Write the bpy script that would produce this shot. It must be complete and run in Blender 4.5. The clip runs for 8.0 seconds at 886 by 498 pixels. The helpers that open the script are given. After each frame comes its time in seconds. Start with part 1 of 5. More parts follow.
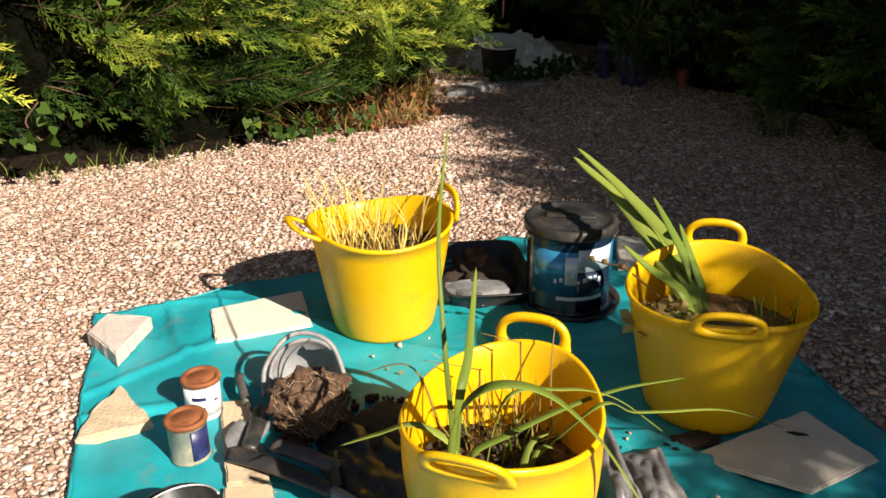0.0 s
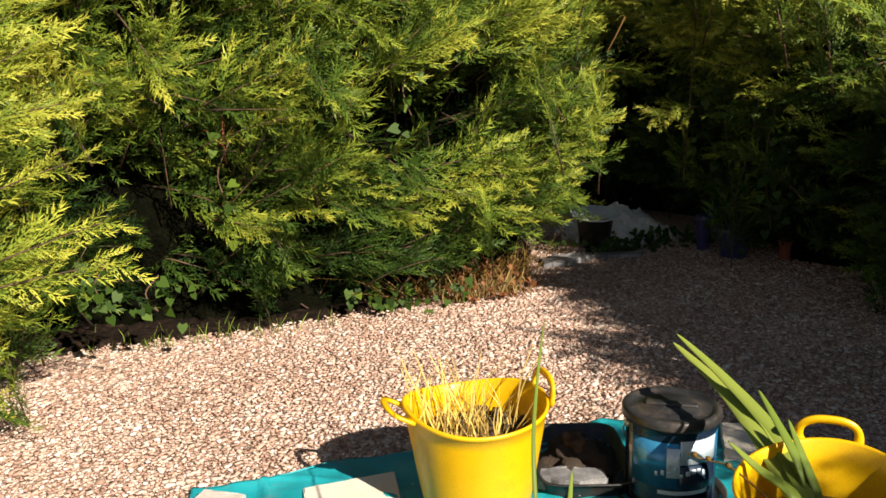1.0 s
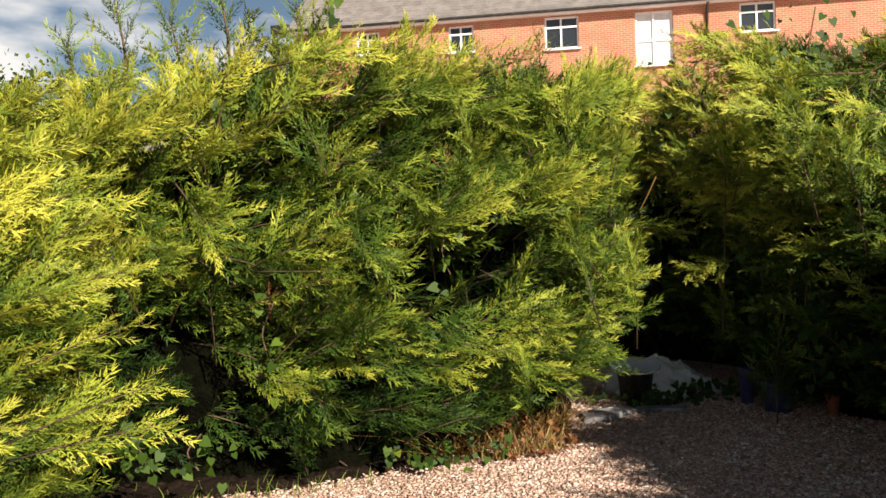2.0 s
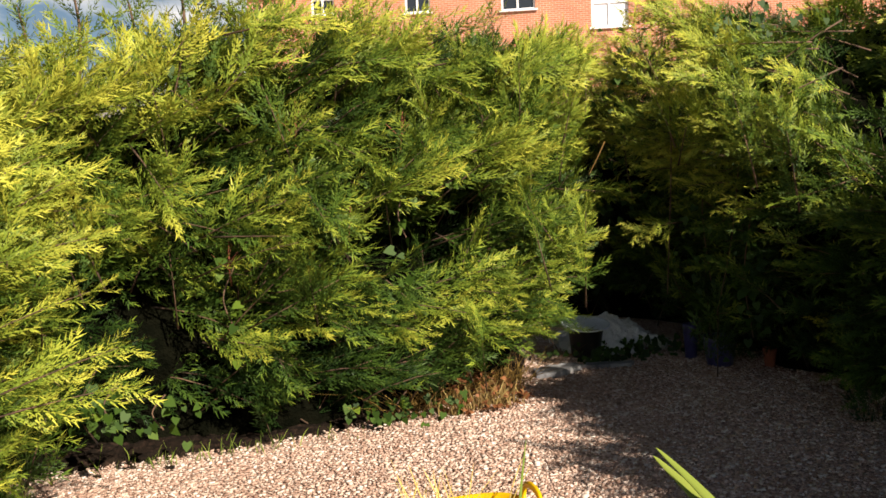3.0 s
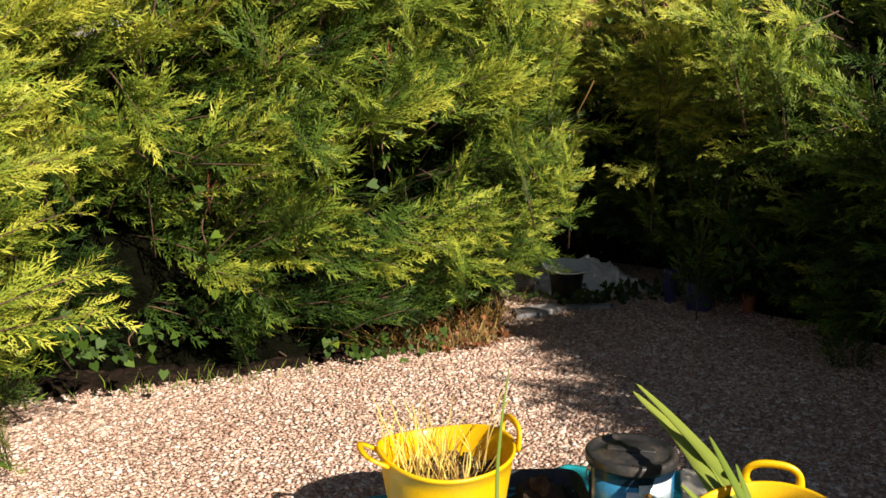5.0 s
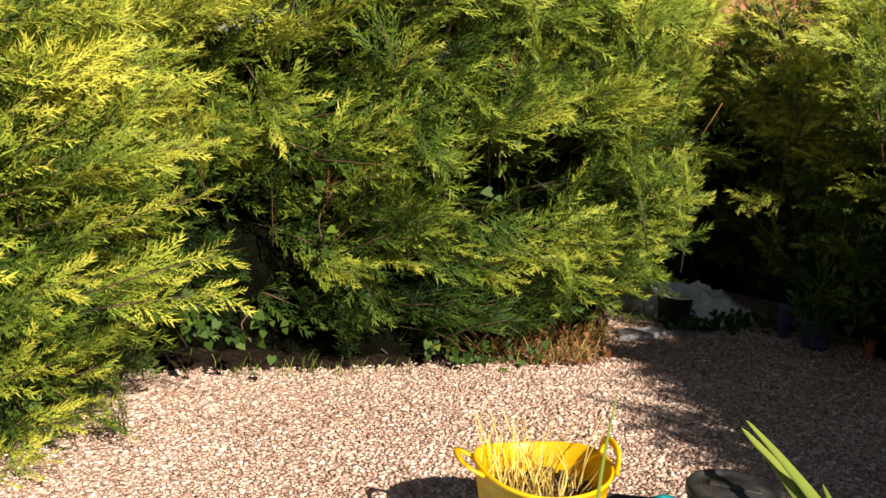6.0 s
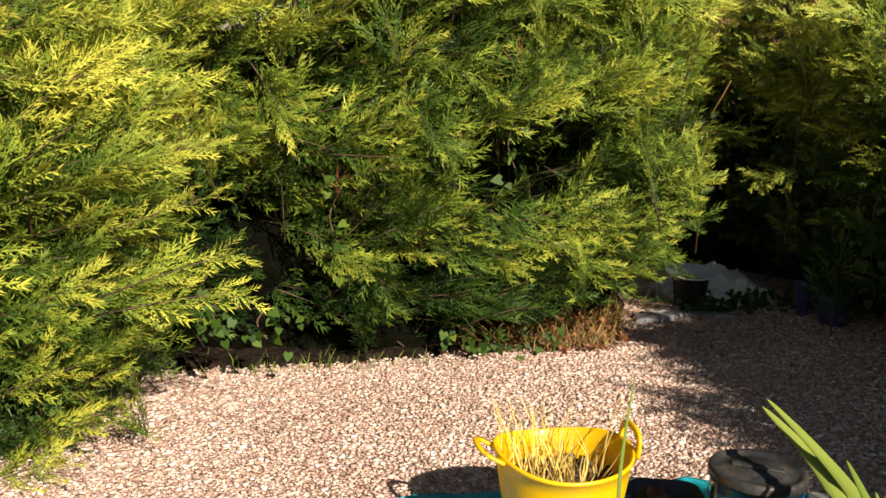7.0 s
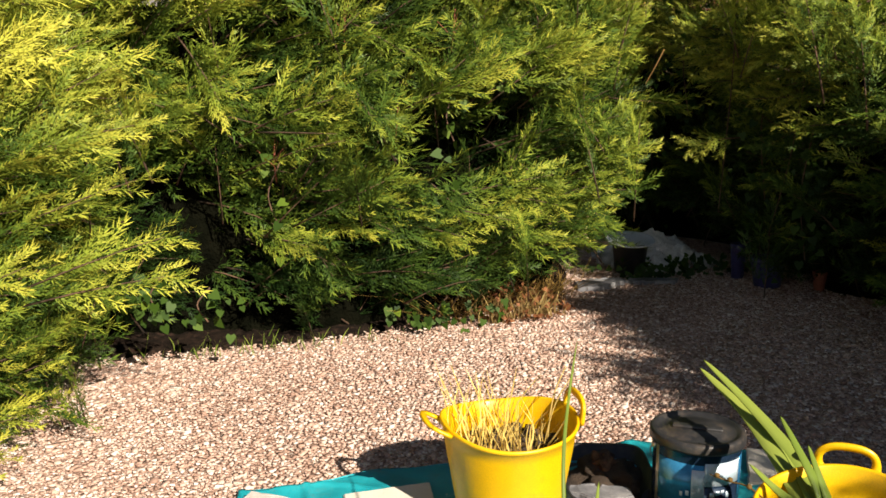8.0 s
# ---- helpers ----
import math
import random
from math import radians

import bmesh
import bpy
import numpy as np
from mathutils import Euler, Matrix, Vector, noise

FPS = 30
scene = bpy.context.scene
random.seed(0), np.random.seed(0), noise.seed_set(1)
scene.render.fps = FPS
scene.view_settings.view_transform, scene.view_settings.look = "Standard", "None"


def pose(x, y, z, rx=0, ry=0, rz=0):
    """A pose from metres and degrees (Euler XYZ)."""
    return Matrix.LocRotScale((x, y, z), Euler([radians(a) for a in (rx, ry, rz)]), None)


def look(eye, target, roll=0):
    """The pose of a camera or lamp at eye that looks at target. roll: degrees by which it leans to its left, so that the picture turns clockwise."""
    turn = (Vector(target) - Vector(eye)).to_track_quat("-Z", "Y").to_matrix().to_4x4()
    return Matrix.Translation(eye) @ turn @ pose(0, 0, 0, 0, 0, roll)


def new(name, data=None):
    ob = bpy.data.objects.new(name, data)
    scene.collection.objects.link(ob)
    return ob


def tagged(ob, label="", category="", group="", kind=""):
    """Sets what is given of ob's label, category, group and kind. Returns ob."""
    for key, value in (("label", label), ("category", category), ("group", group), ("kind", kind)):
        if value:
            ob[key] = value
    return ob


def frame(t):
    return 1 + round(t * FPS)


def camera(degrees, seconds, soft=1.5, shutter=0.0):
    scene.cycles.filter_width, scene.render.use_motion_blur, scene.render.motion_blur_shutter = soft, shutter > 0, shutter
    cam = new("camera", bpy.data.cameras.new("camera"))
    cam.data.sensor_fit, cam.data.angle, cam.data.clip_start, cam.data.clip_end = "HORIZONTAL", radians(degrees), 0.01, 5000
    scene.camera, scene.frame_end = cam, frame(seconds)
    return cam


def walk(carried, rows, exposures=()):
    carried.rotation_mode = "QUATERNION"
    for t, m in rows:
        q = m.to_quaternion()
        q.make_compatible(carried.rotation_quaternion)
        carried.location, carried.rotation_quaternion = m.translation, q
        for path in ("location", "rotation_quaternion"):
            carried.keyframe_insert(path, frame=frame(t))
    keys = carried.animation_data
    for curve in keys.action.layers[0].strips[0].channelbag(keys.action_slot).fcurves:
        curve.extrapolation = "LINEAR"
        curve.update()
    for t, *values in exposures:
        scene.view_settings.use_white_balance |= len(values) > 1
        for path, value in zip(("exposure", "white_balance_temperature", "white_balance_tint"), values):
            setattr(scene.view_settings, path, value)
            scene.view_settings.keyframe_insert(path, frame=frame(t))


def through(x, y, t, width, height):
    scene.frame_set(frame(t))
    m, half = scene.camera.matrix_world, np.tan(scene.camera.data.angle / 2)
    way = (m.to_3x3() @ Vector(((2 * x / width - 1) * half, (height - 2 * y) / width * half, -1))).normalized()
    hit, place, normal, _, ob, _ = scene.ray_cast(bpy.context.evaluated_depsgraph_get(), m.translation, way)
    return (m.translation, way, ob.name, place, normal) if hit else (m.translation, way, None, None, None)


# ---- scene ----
cam = camera(57.1, 8.0, 1.6)
PATH = [
    (0, (-0.048, -0.014, 1.192), (0.299, 1.789, 0.4), -0.5),
    (0.2, (-0.044, -0.005, 1.187), (0.294, 1.763, 0.31), -0.6),
    (0.3, (-0.045, 0.0, 1.193), (0.257, 1.79, 0.36), -0.5),
    (0.5, (-0.043, 0.022, 1.216), (0.196, 1.863, 0.47), -0.4),
    (1, (-0.046, -0.01, 1.268), (0.093, 1.94, 0.848), -1.6),
    (1.5, (-0.036, -0.058, 1.326), (0.023, 1.934, 1.18), -2.4),
    (1.7, (-0.05, -0.066, 1.336), (0.006, 1.935, 1.266), -2.2),
    (2.8, (-0.028, -0.17, 1.378), (0.054, 1.825, 1.262), -1.7),
    (3, (-0.04, -0.213, 1.366), (0.117, 1.774, 1.198), -2.4),
    (3.5, (-0.042, -0.234, 1.33), (0.2, 1.733, 1.068), -2.5),
    (4, (-0.036, -0.213, 1.34), (0.209, 1.75, 1.045), -1.5),
    (4.2, (-0.034, -0.228, 1.335), (0.236, 1.736, 1.068), -2.5),
    (5.3, (-0.065, -0.149, 1.311), (0.078, 1.821, 1.0), 0.8),
    (5.5, (-0.077, -0.148, 1.312), (0.015, 1.826, 1.009), 1.7),
    (6, (-0.085, -0.17, 1.321), (-0.137, 1.808, 1.029), 3.2),
    (6.5, (-0.09, -0.161, 1.313), (-0.204, 1.814, 1.017), 2.7),
    (7, (-0.081, -0.16, 1.314), (-0.164, 1.814, 1.0), 0.8),
    (7.5, (-0.073, -0.165, 1.313), (-0.078, 1.809, 0.989), -0.5),
    (8, (-0.072, -0.15, 1.312), (-0.017, 1.814, 0.938), -0.4),
]
walk(cam, [(t, look(eye, target, roll)) for t, eye, target, roll in PATH], [(0, 1.18), (8, 1.18)])

# ---- light ----
SUN_DIR = Vector((0.54 * 0.836, -0.842 * 0.836, 0.549)).normalized()   # towards the sun: behind the camera, to its right
world = bpy.data.worlds.new("sky")
scene.world = world
world.use_nodes = True
wn, wl = world.node_tree.nodes, world.node_tree.links
sky = wn.new("ShaderNodeTexSky")
sky.sky_type, sky.sun_disc = "NISHITA", False
sky.sun_elevation = math.asin(SUN_DIR.z)
sky.sun_rotation = math.atan2(SUN_DIR.x, SUN_DIR.y)
sky.air_density, sky.dust_density = 1.0, 0.6
# broken white cloud over the blue
tc = wn.new("ShaderNodeTexCoord")
mp = wn.new("ShaderNodeMapping")
mp.inputs["Scale"].default_value = (1.6, 1.6, 5.0)
mp.inputs["Location"].default_value = (0.35, 0.2, 0.1)
cl = wn.new("ShaderNodeTexNoise")
cl.inputs["Scale"].default_value, cl.inputs["Detail"].default_value = 2.2, 8
cr = wn.new("ShaderNodeValToRGB")
cr.color_ramp.elements[0].position, cr.color_ramp.elements[1].position = 0.40, 0.52
mx = wn.new("ShaderNodeMix")
mx.data_type = "RGBA"
mx.inputs["B"].default_value = (15.4, 14.8, 14.2, 1)
bg = wn["Background"]
bg.inputs["Strength"].default_value = 0.029
wl.new(tc.outputs["Generated"], mp.inputs["Vector"])
wl.new(mp.outputs["Vector"], cl.inputs["Vector"])
sep = wn.new("ShaderNodeSeparateXYZ")
wl.new(tc.outputs["Generated"], sep.inputs[0])
low = wn.new("ShaderNodeMath")          # more cloud towards the horizon
low.operation = "MULTIPLY_ADD"
low.inputs[1].default_value = -0.32
wl.new(sep.outputs["Z"], low.inputs[0])
wl.new(cl.outputs["Fac"], low.inputs[2])
wl.new(low.outputs[0], cr.inputs["Fac"])
wl.new(cr.outputs["Color"], mx.inputs["Factor"])
wl.new(sky.outputs["Color"], mx.inputs["A"])
wl.new(mx.outputs["Result"], bg.inputs["Color"])

sun = new("sun", bpy.data.lights.new("sun", "SUN"))
sun.data.energy, sun.data.angle, sun.data.color = 5.0, radians(0.53), (1.0, 0.90, 0.76)
sun.matrix_world = look(SUN_DIR * 30, (0, 0, 0))


# ---- materials ----
def material(name, rough=0.6, metal=0.0, spec=0.4):
    m = bpy.data.materials.new(name)
    m.use_nodes = True
    b = m.node_tree.nodes["Principled BSDF"]
    b.inputs["Roughness"].default_value, b.inputs["Metallic"].default_value = rough, metal
    b.inputs["Specular IOR Level"].default_value = spec
    return m, m.node_tree.nodes, m.node_tree.links, b


def noise_tex(nodes, links, scale, detail=6, rough=0.6, coord="Object"):
    c = nodes.new("ShaderNodeTexCoord")
    n = nodes.new("ShaderNodeTexNoise")
    n.inputs["Scale"].default_value, n.inputs["Detail"].default_value, n.inputs["Roughness"].default_value = scale, detail, rough
    links.new(c.outputs[coord], n.inputs["Vector"])
    return n


def ramp(nodes, links, source, stops):
    r = nodes.new("ShaderNodeValToRGB")
    e = r.color_ramp.elements
    while len(e) < len(stops):
        e.new(0.5)
    for k, (p, c) in zip(e, stops):
        k.position, k.color = p, (*c, 1)
    links.new(source, r.inputs["Fac"])
    return r


def bump(nodes, links, height, bsdf, strength, distance):
    b = nodes.new("ShaderNodeBump")
    b.inputs["Strength"].default_value, b.inputs["Distance"].default_value = strength, distance
    links.new(height, b.inputs["Height"])
    links.new(b.outputs["Normal"], bsdf.inputs["Normal"])
    return b


def mixed(nodes, links, fac, a, b, mode="MIX"):
    m = nodes.new("ShaderNodeMix")
    m.data_type, m.blend_type = "RGBA", mode
    for key, v in (("Factor", fac), ("A", a), ("B", b)):
        if isinstance(v, bpy.types.NodeSocket):
            links.new(v, m.inputs[key])
        else:
            m.inputs[key].default_value = v if key == "Factor" else (*v, 1)
    return m.outputs["Result"]


def worn(name, dark, light, scale=8.0, rough=0.6, metal=0.0, fine=120.0, relief=0.3, depth=0.002, dirt=None, dirt_amount=0.4, spec=0.4):
    """A surface with coarse variation of tone, fine grain and, if wanted, stains."""
    m, n, l, b = material(name, rough, metal, spec)
    big = noise_tex(n, l, scale)
    small = noise_tex(n, l, fine, 3)
    col = ramp(n, l, big.outputs["Fac"], [(0.3, dark), (0.7, light)]).outputs["Color"]
    grain = ramp(n, l, small.outputs["Fac"], [(0.3, (0.72,) * 3), (0.7, (1.0,) * 3)]).outputs["Color"]
    col = mixed(n, l, 0.7, col, grain, "MULTIPLY")
    if dirt:
        st = noise_tex(n, l, scale * 0.6 + 2.3, 9, 0.7)
        k = ramp(n, l, st.outputs["Fac"], [(0.52, (0, 0, 0)), (0.66, (dirt_amount,) * 3)]).outputs["Color"]
        col = mixed(n, l, k, col, dirt)
    l.new(col, b.inputs["Base Color"])
    rr = n.new("ShaderNodeMapRange")
    rr.inputs["To Min"].default_value, rr.inputs["To Max"].default_value = max(0.03, rough - 0.12), min(1, rough + 0.12)
    l.new(big.outputs["Fac"], rr.inputs["Value"])
    l.new(rr.outputs["Result"], b.inputs["Roughness"])
    bump(n, l, small.outputs["Fac"], b, relief, depth)
    return m


def leaf_material(name, stops, through=0.35, rough=0.5):
    """Foliage: tone of each spray and paler young tips from mesh attributes, light passing through."""
    m, n, l, b = material(name, rough, 0, 0.15)
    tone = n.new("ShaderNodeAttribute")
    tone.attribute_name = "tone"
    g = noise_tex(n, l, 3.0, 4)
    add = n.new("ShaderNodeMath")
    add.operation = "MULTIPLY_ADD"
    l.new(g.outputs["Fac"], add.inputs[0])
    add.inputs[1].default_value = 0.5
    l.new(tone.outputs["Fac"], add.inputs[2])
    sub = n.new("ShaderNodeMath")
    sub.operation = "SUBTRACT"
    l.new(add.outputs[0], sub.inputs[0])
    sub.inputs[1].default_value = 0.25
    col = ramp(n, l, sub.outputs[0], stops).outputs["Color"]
    l.new(col, b.inputs["Base Color"])
    t = n.new("ShaderNodeBsdfTranslucent")
    l.new(col, t.inputs["Color"])
    mix = n.new("ShaderNodeMixShader")
    mix.inputs[0].default_value = through
    l.new(b.outputs[0], mix.inputs[1])
    l.new(t.outputs[0], mix.inputs[2])
    l.new(mix.outputs[0], n["Material Output"].inputs["Surface"])
    return m


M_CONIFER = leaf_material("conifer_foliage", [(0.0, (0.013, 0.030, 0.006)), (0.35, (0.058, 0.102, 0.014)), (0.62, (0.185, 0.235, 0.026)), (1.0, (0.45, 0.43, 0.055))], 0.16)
M_IVY = leaf_material("broad_leaf", [(0.0, (0.014, 0.034, 0.006)), (0.5, (0.045, 0.085, 0.010)), (1.0, (0.15, 0.21, 0.02))], 0.25, 0.55)
M_STRAW = leaf_material("dry_grass_blades", [(0.0, (0.16, 0.09, 0.025)), (0.5, (0.38, 0.25, 0.07)), (1.0, (0.82, 0.63, 0.19))], 0.35, 0.6)
M_GREEN_BLADE = leaf_material("green_blade", [(0.0, (0.055, 0.09, 0.014)), (0.5, (0.18, 0.25, 0.04)), (1.0, (0.40, 0.45, 0.09))], 0.35, 0.4)
M_BARK = worn("bark", (0.05, 0.03, 0.02), (0.16, 0.09, 0.05), 14, 0.85, relief=0.8, depth=0.004)
# Near-black: stands in for the shade between the inner twigs.
M_CORE = worn("hedge_interior_shade", (0.002, 0.0025, 0.0015), (0.007, 0.007, 0.004), 9, 0.95, fine=60, relief=1.0, depth=0.02, spec=0.0)
M_SOIL = worn("soil", (0.018, 0.012, 0.008), (0.07, 0.045, 0.028), 22, 0.9, fine=160, relief=1.0, depth=0.006)

# Litter colour taken down for the deep shade under the overhang.
M_LITTER = worn("shaded_needle_litter", (0.006, 0.005, 0.004), (0.024, 0.016, 0.011), 26, 0.95, fine=110, relief=1.0, depth=0.012, dirt=(0.09, 0.05, 0.035), dirt_amount=0.4, spec=0.05)


def gravel_material(name, loose):
    m, n, l, b = material(name, 0.75, 0, 0.3)
    stops = [(0.0, (0.28, 0.175, 0.13)), (0.2, (0.43, 0.28, 0.215)), (0.5, (0.57, 0.40, 0.32)), (0.75, (0.66, 0.495, 0.41)), (1.0, (0.82, 0.73, 0.66))]
    if loose:
        geo = n.new("ShaderNodeNewGeometry")
        col = ramp(n, l, geo.outputs["Random Per Island"], stops).outputs["Color"]
    else:
        c = n.new("ShaderNodeTexCoord")
        v = n.new("ShaderNodeTexVoronoi")
        v.inputs["Scale"].default_value = 62
        l.new(c.outputs["Object"], v.inputs["Vector"])
        sep = n.new("ShaderNodeSeparateColor")
        l.new(v.outputs["Color"], sep.inputs["Color"])
        col = ramp(n, l, sep.outputs[0], [(p, cc) for p, cc in stops]).outputs["Color"]
        bump(n, l, v.outputs["Distance"], b, 0.9, -0.012)
    big = noise_tex(n, l, 1.3, 5)
    shade = ramp(n, l, big.outputs["Fac"], [(0.3, (0.80, 0.77, 0.74)), (0.7, (1.0, 1.0, 1.0))]).outputs["Color"]
    fine = noise_tex(n, l, 240, 3)
    spots = ramp(n, l, fine.outputs["Fac"], [(0.35, (0.75, 0.73, 0.7)), (0.6, (1.0, 1.0, 1.0))]).outputs["Color"]
    col = mixed(n, l, 0.8, mixed(n, l, 1.0, col, shade, "MULTIPLY"), spots, "MULTIPLY")
    l.new(col, b.inputs["Base Color"])
    return m


M_GRAVEL = gravel_material("gravel_stones", True)
M_GRAVEL_BED = gravel_material("gravel_bed", False)


# ---- building helpers ----
def finish(ob, mat, smooth=True):
    ob.data.materials.append(mat)
    if smooth:
        ob.data.shade_smooth()
    return ob


def part(name, bm, mat, parent=None, label="", smooth=True, m=None):
    me = bpy.data.meshes.new(name)
    bmesh.ops.recalc_face_normals(bm, faces=bm.faces)
    bm.to_mesh(me)
    bm.free()
    ob = new(name, me)
    finish(ob, mat, smooth)
    if parent:
        ob.parent = parent
    if m is not None:
        ob.matrix_basis = m
    if label:
        ob["label"] = label
    return ob


def empty(name, m, label, category, group="", kind=""):
    ob = new(name)
    ob.empty_display_size = 0.05
    ob.matrix_basis = m
    return tagged(ob, label, category, group, kind)


def array_mesh(name, verts, quads, mat, parent=None, tone=None, smooth=False):
    """One mesh from numpy arrays: verts (n,3), faces (m,k)."""
    me = bpy.data.meshes.new(name)
    k = quads.shape[1]
    me.vertices.add(len(verts))
    me.vertices.foreach_set("co", verts.astype(np.float32).ravel())
    me.loops.add(quads.size)
    me.loops.foreach_set("vertex_index", quads.astype(np.int32).ravel())
    me.polygons.add(len(quads))
    me.polygons.foreach_set("loop_start", np.arange(0, quads.size, k, dtype=np.int32))
    if tone is not None:
        at = me.attributes.new("tone", "FLOAT", "POINT")
        at.data.foreach_set("value", tone.astype(np.float32))
    me.update(calc_edges=True)
    me.validate()
    ob = new(name, me)
    finish(ob, mat, smooth)
    if parent:
        ob.parent = parent
    return ob


def box(bm, size, m=Matrix(), bevel=0.0, segments=2):
    g = bmesh.ops.create_cube(bm, size=1, matrix=m @ Matrix.Diagonal((*size, 1)))
    if bevel:
        edges = list({e for v in g["verts"] for e in v.link_edges})
        bmesh.ops.bevel(bm, geom=edges, offset=bevel, segments=segments, affect="EDGES", profile=0.6)
    return g["verts"]


def lathe(bm, profile, n=48, m=Matrix(), closed=False):
    """Turn a profile of (radius, z) round z."""
    rings = []
    for r, z in profile:
        rings.append([bm.verts.new(m @ Vector((r * math.cos(a), r * math.sin(a), z))) for a in (2 * math.pi * i / n for i in range(n))])
    for a, b in zip(rings, rings[1:] + (rings[:1] if closed else [])):
        for i in range(n):
            bm.faces.new((a[i], a[(i + 1) % n], b[(i + 1) % n], b[i]))
    return rings


def disc_cap(bm, ring):
    bm.faces.new(ring)


def tube(bm, points, radius, sides=6, taper=1.0, flat=1.0):
    """A round rod along points; taper is the end's share of the radius."""
    pts = [Vector(p) for p in points]
    rings = []
    up = Vector((0, 0, 1))
    for i, p in enumerate(pts):
        d = (pts[min(i + 1, len(pts) - 1)] - pts[max(i - 1, 0)]).normalized()
        s = d.cross(up)
        s = s.normalized() if s.length > 0.05 else Vector((1, 0, 0))
        u = s.cross(d).normalized()
        r = radius * (1 + (taper - 1) * i / max(1, len(pts) - 1))
        rings.append([bm.verts.new(p + s * (r * math.cos(a)) + u * (r * flat * math.sin(a))) for a in (2 * math.pi * k / sides for k in range(sides))])
    for a, b in zip(rings, rings[1:]):
        for k in range(sides):
            bm.faces.new((a[k], a[(k + 1) % sides], b[(k + 1) % sides], b[k]))
    bm.faces.new(rings[0][::-1])
    bm.faces.new(rings[-1])


def spline(points, n=16):
    """Catmull-Rom through the points."""
    p = [Vector(q) for q in points]
    p = [2 * p[0] - p[1]] + p + [2 * p[-1] - p[-2]]
    out = []
    for i in range(1, len(p) - 2):
        for k in range(n):
            t = k / n
            a, b, c, d = p[i - 1:i + 3]
            out.append(0.5 * ((2 * b) + (c - a) * t + (2 * a - 5 * b + 4 * c - d) * t * t + (3 * b - a - 3 * c + d) * t ** 3))
    return out + [p[-2]]


def slab_from_outline(bm, outline, thick, z=0.0, rough=0.0, seed=0, bevel=0.004):
    """A flat broken piece: an outline pulled up to a thickness, its edge chipped."""
    rnd = random.Random(seed)
    pts = []
    for (ax, ay), (bx, by) in zip(outline, outline[1:] + outline[:1]):
        n = max(1, int(math.hypot(bx - ax, by - ay) / 0.02)) if rough else 1
        for i in range(n):
            f = i / n
            j = rough if i else 0
            pts.append((ax + (bx - ax) * f + rnd.uniform(-j, j), ay + (by - ay) * f + rnd.uniform(-j, j)))
    low = [bm.verts.new((x, y, z)) for x, y in pts]
    face = bm.faces.new(low)
    top = bmesh.ops.extrude_face_region(bm, geom=[face])["geom"]
    tv = [v for v in top if isinstance(v, bmesh.types.BMVert)]
    for v in tv:
        v.co.z += thick + (rnd.uniform(-rough, rough) * 0.3 if rough else 0)
    if bevel:
        edges = [e for e in bm.edges if e.verts[0] in tv and e.verts[1] in tv]
        bmesh.ops.bevel(bm, geom=edges, offset=bevel, segments=2, affect="EDGES")


def in_poly(x, y, poly):
    inside = np.zeros(np.shape(x), bool)
    for (ax, ay), (bx, by) in zip(poly, poly[1:] + poly[:1]):
        cross = ((ay > y) != (by > y)) & (x < (bx - ax) * (y - ay) / (by - ay + 1e-12) + ax)
        inside ^= cross
    return inside


# ---- ground ----
TARP = [(-0.69, 2.40), (-0.48, 2.415), (-0.26, 2.515), (-0.03, 2.555), (0.475, 2.64), (0.725, 2.70), (1.16, 2.62), (1.31, 2.50), (1.28, 1.67), (1.27, 1.3), (1.25, 0.55), (-0.52, 0.55), (-0.58, 1.53), (-0.635, 1.95), (-0.645, 2.12)]


def gravel_ground():
    bm = bmesh.new()
    xs = [-400, -60, -12, -5] + [-3 + 0.25 * i for i in range(33)] + [8, 20, 60, 400]
    ys = [-400, -60, -12, -5] + [-2 + 0.25 * i for i in range(41)] + [12, 20, 60, 400]
    grid = [[bm.verts.new((x, y, 0.008 * noise.noise((x * 0.9, y * 0.9, 0)) - 0.006)) for x in xs] for y in ys]
    for j in range(len(ys) - 1):
        for i in range(len(xs) - 1):
            bm.faces.new((grid[j][i], grid[j][i + 1], grid[j + 1][i + 1], grid[j + 1][i]))
    tagged(part("ground", bm, M_GRAVEL_BED), "pinkish beige gravel ground with pale pebbles", "ground", kind="structure")


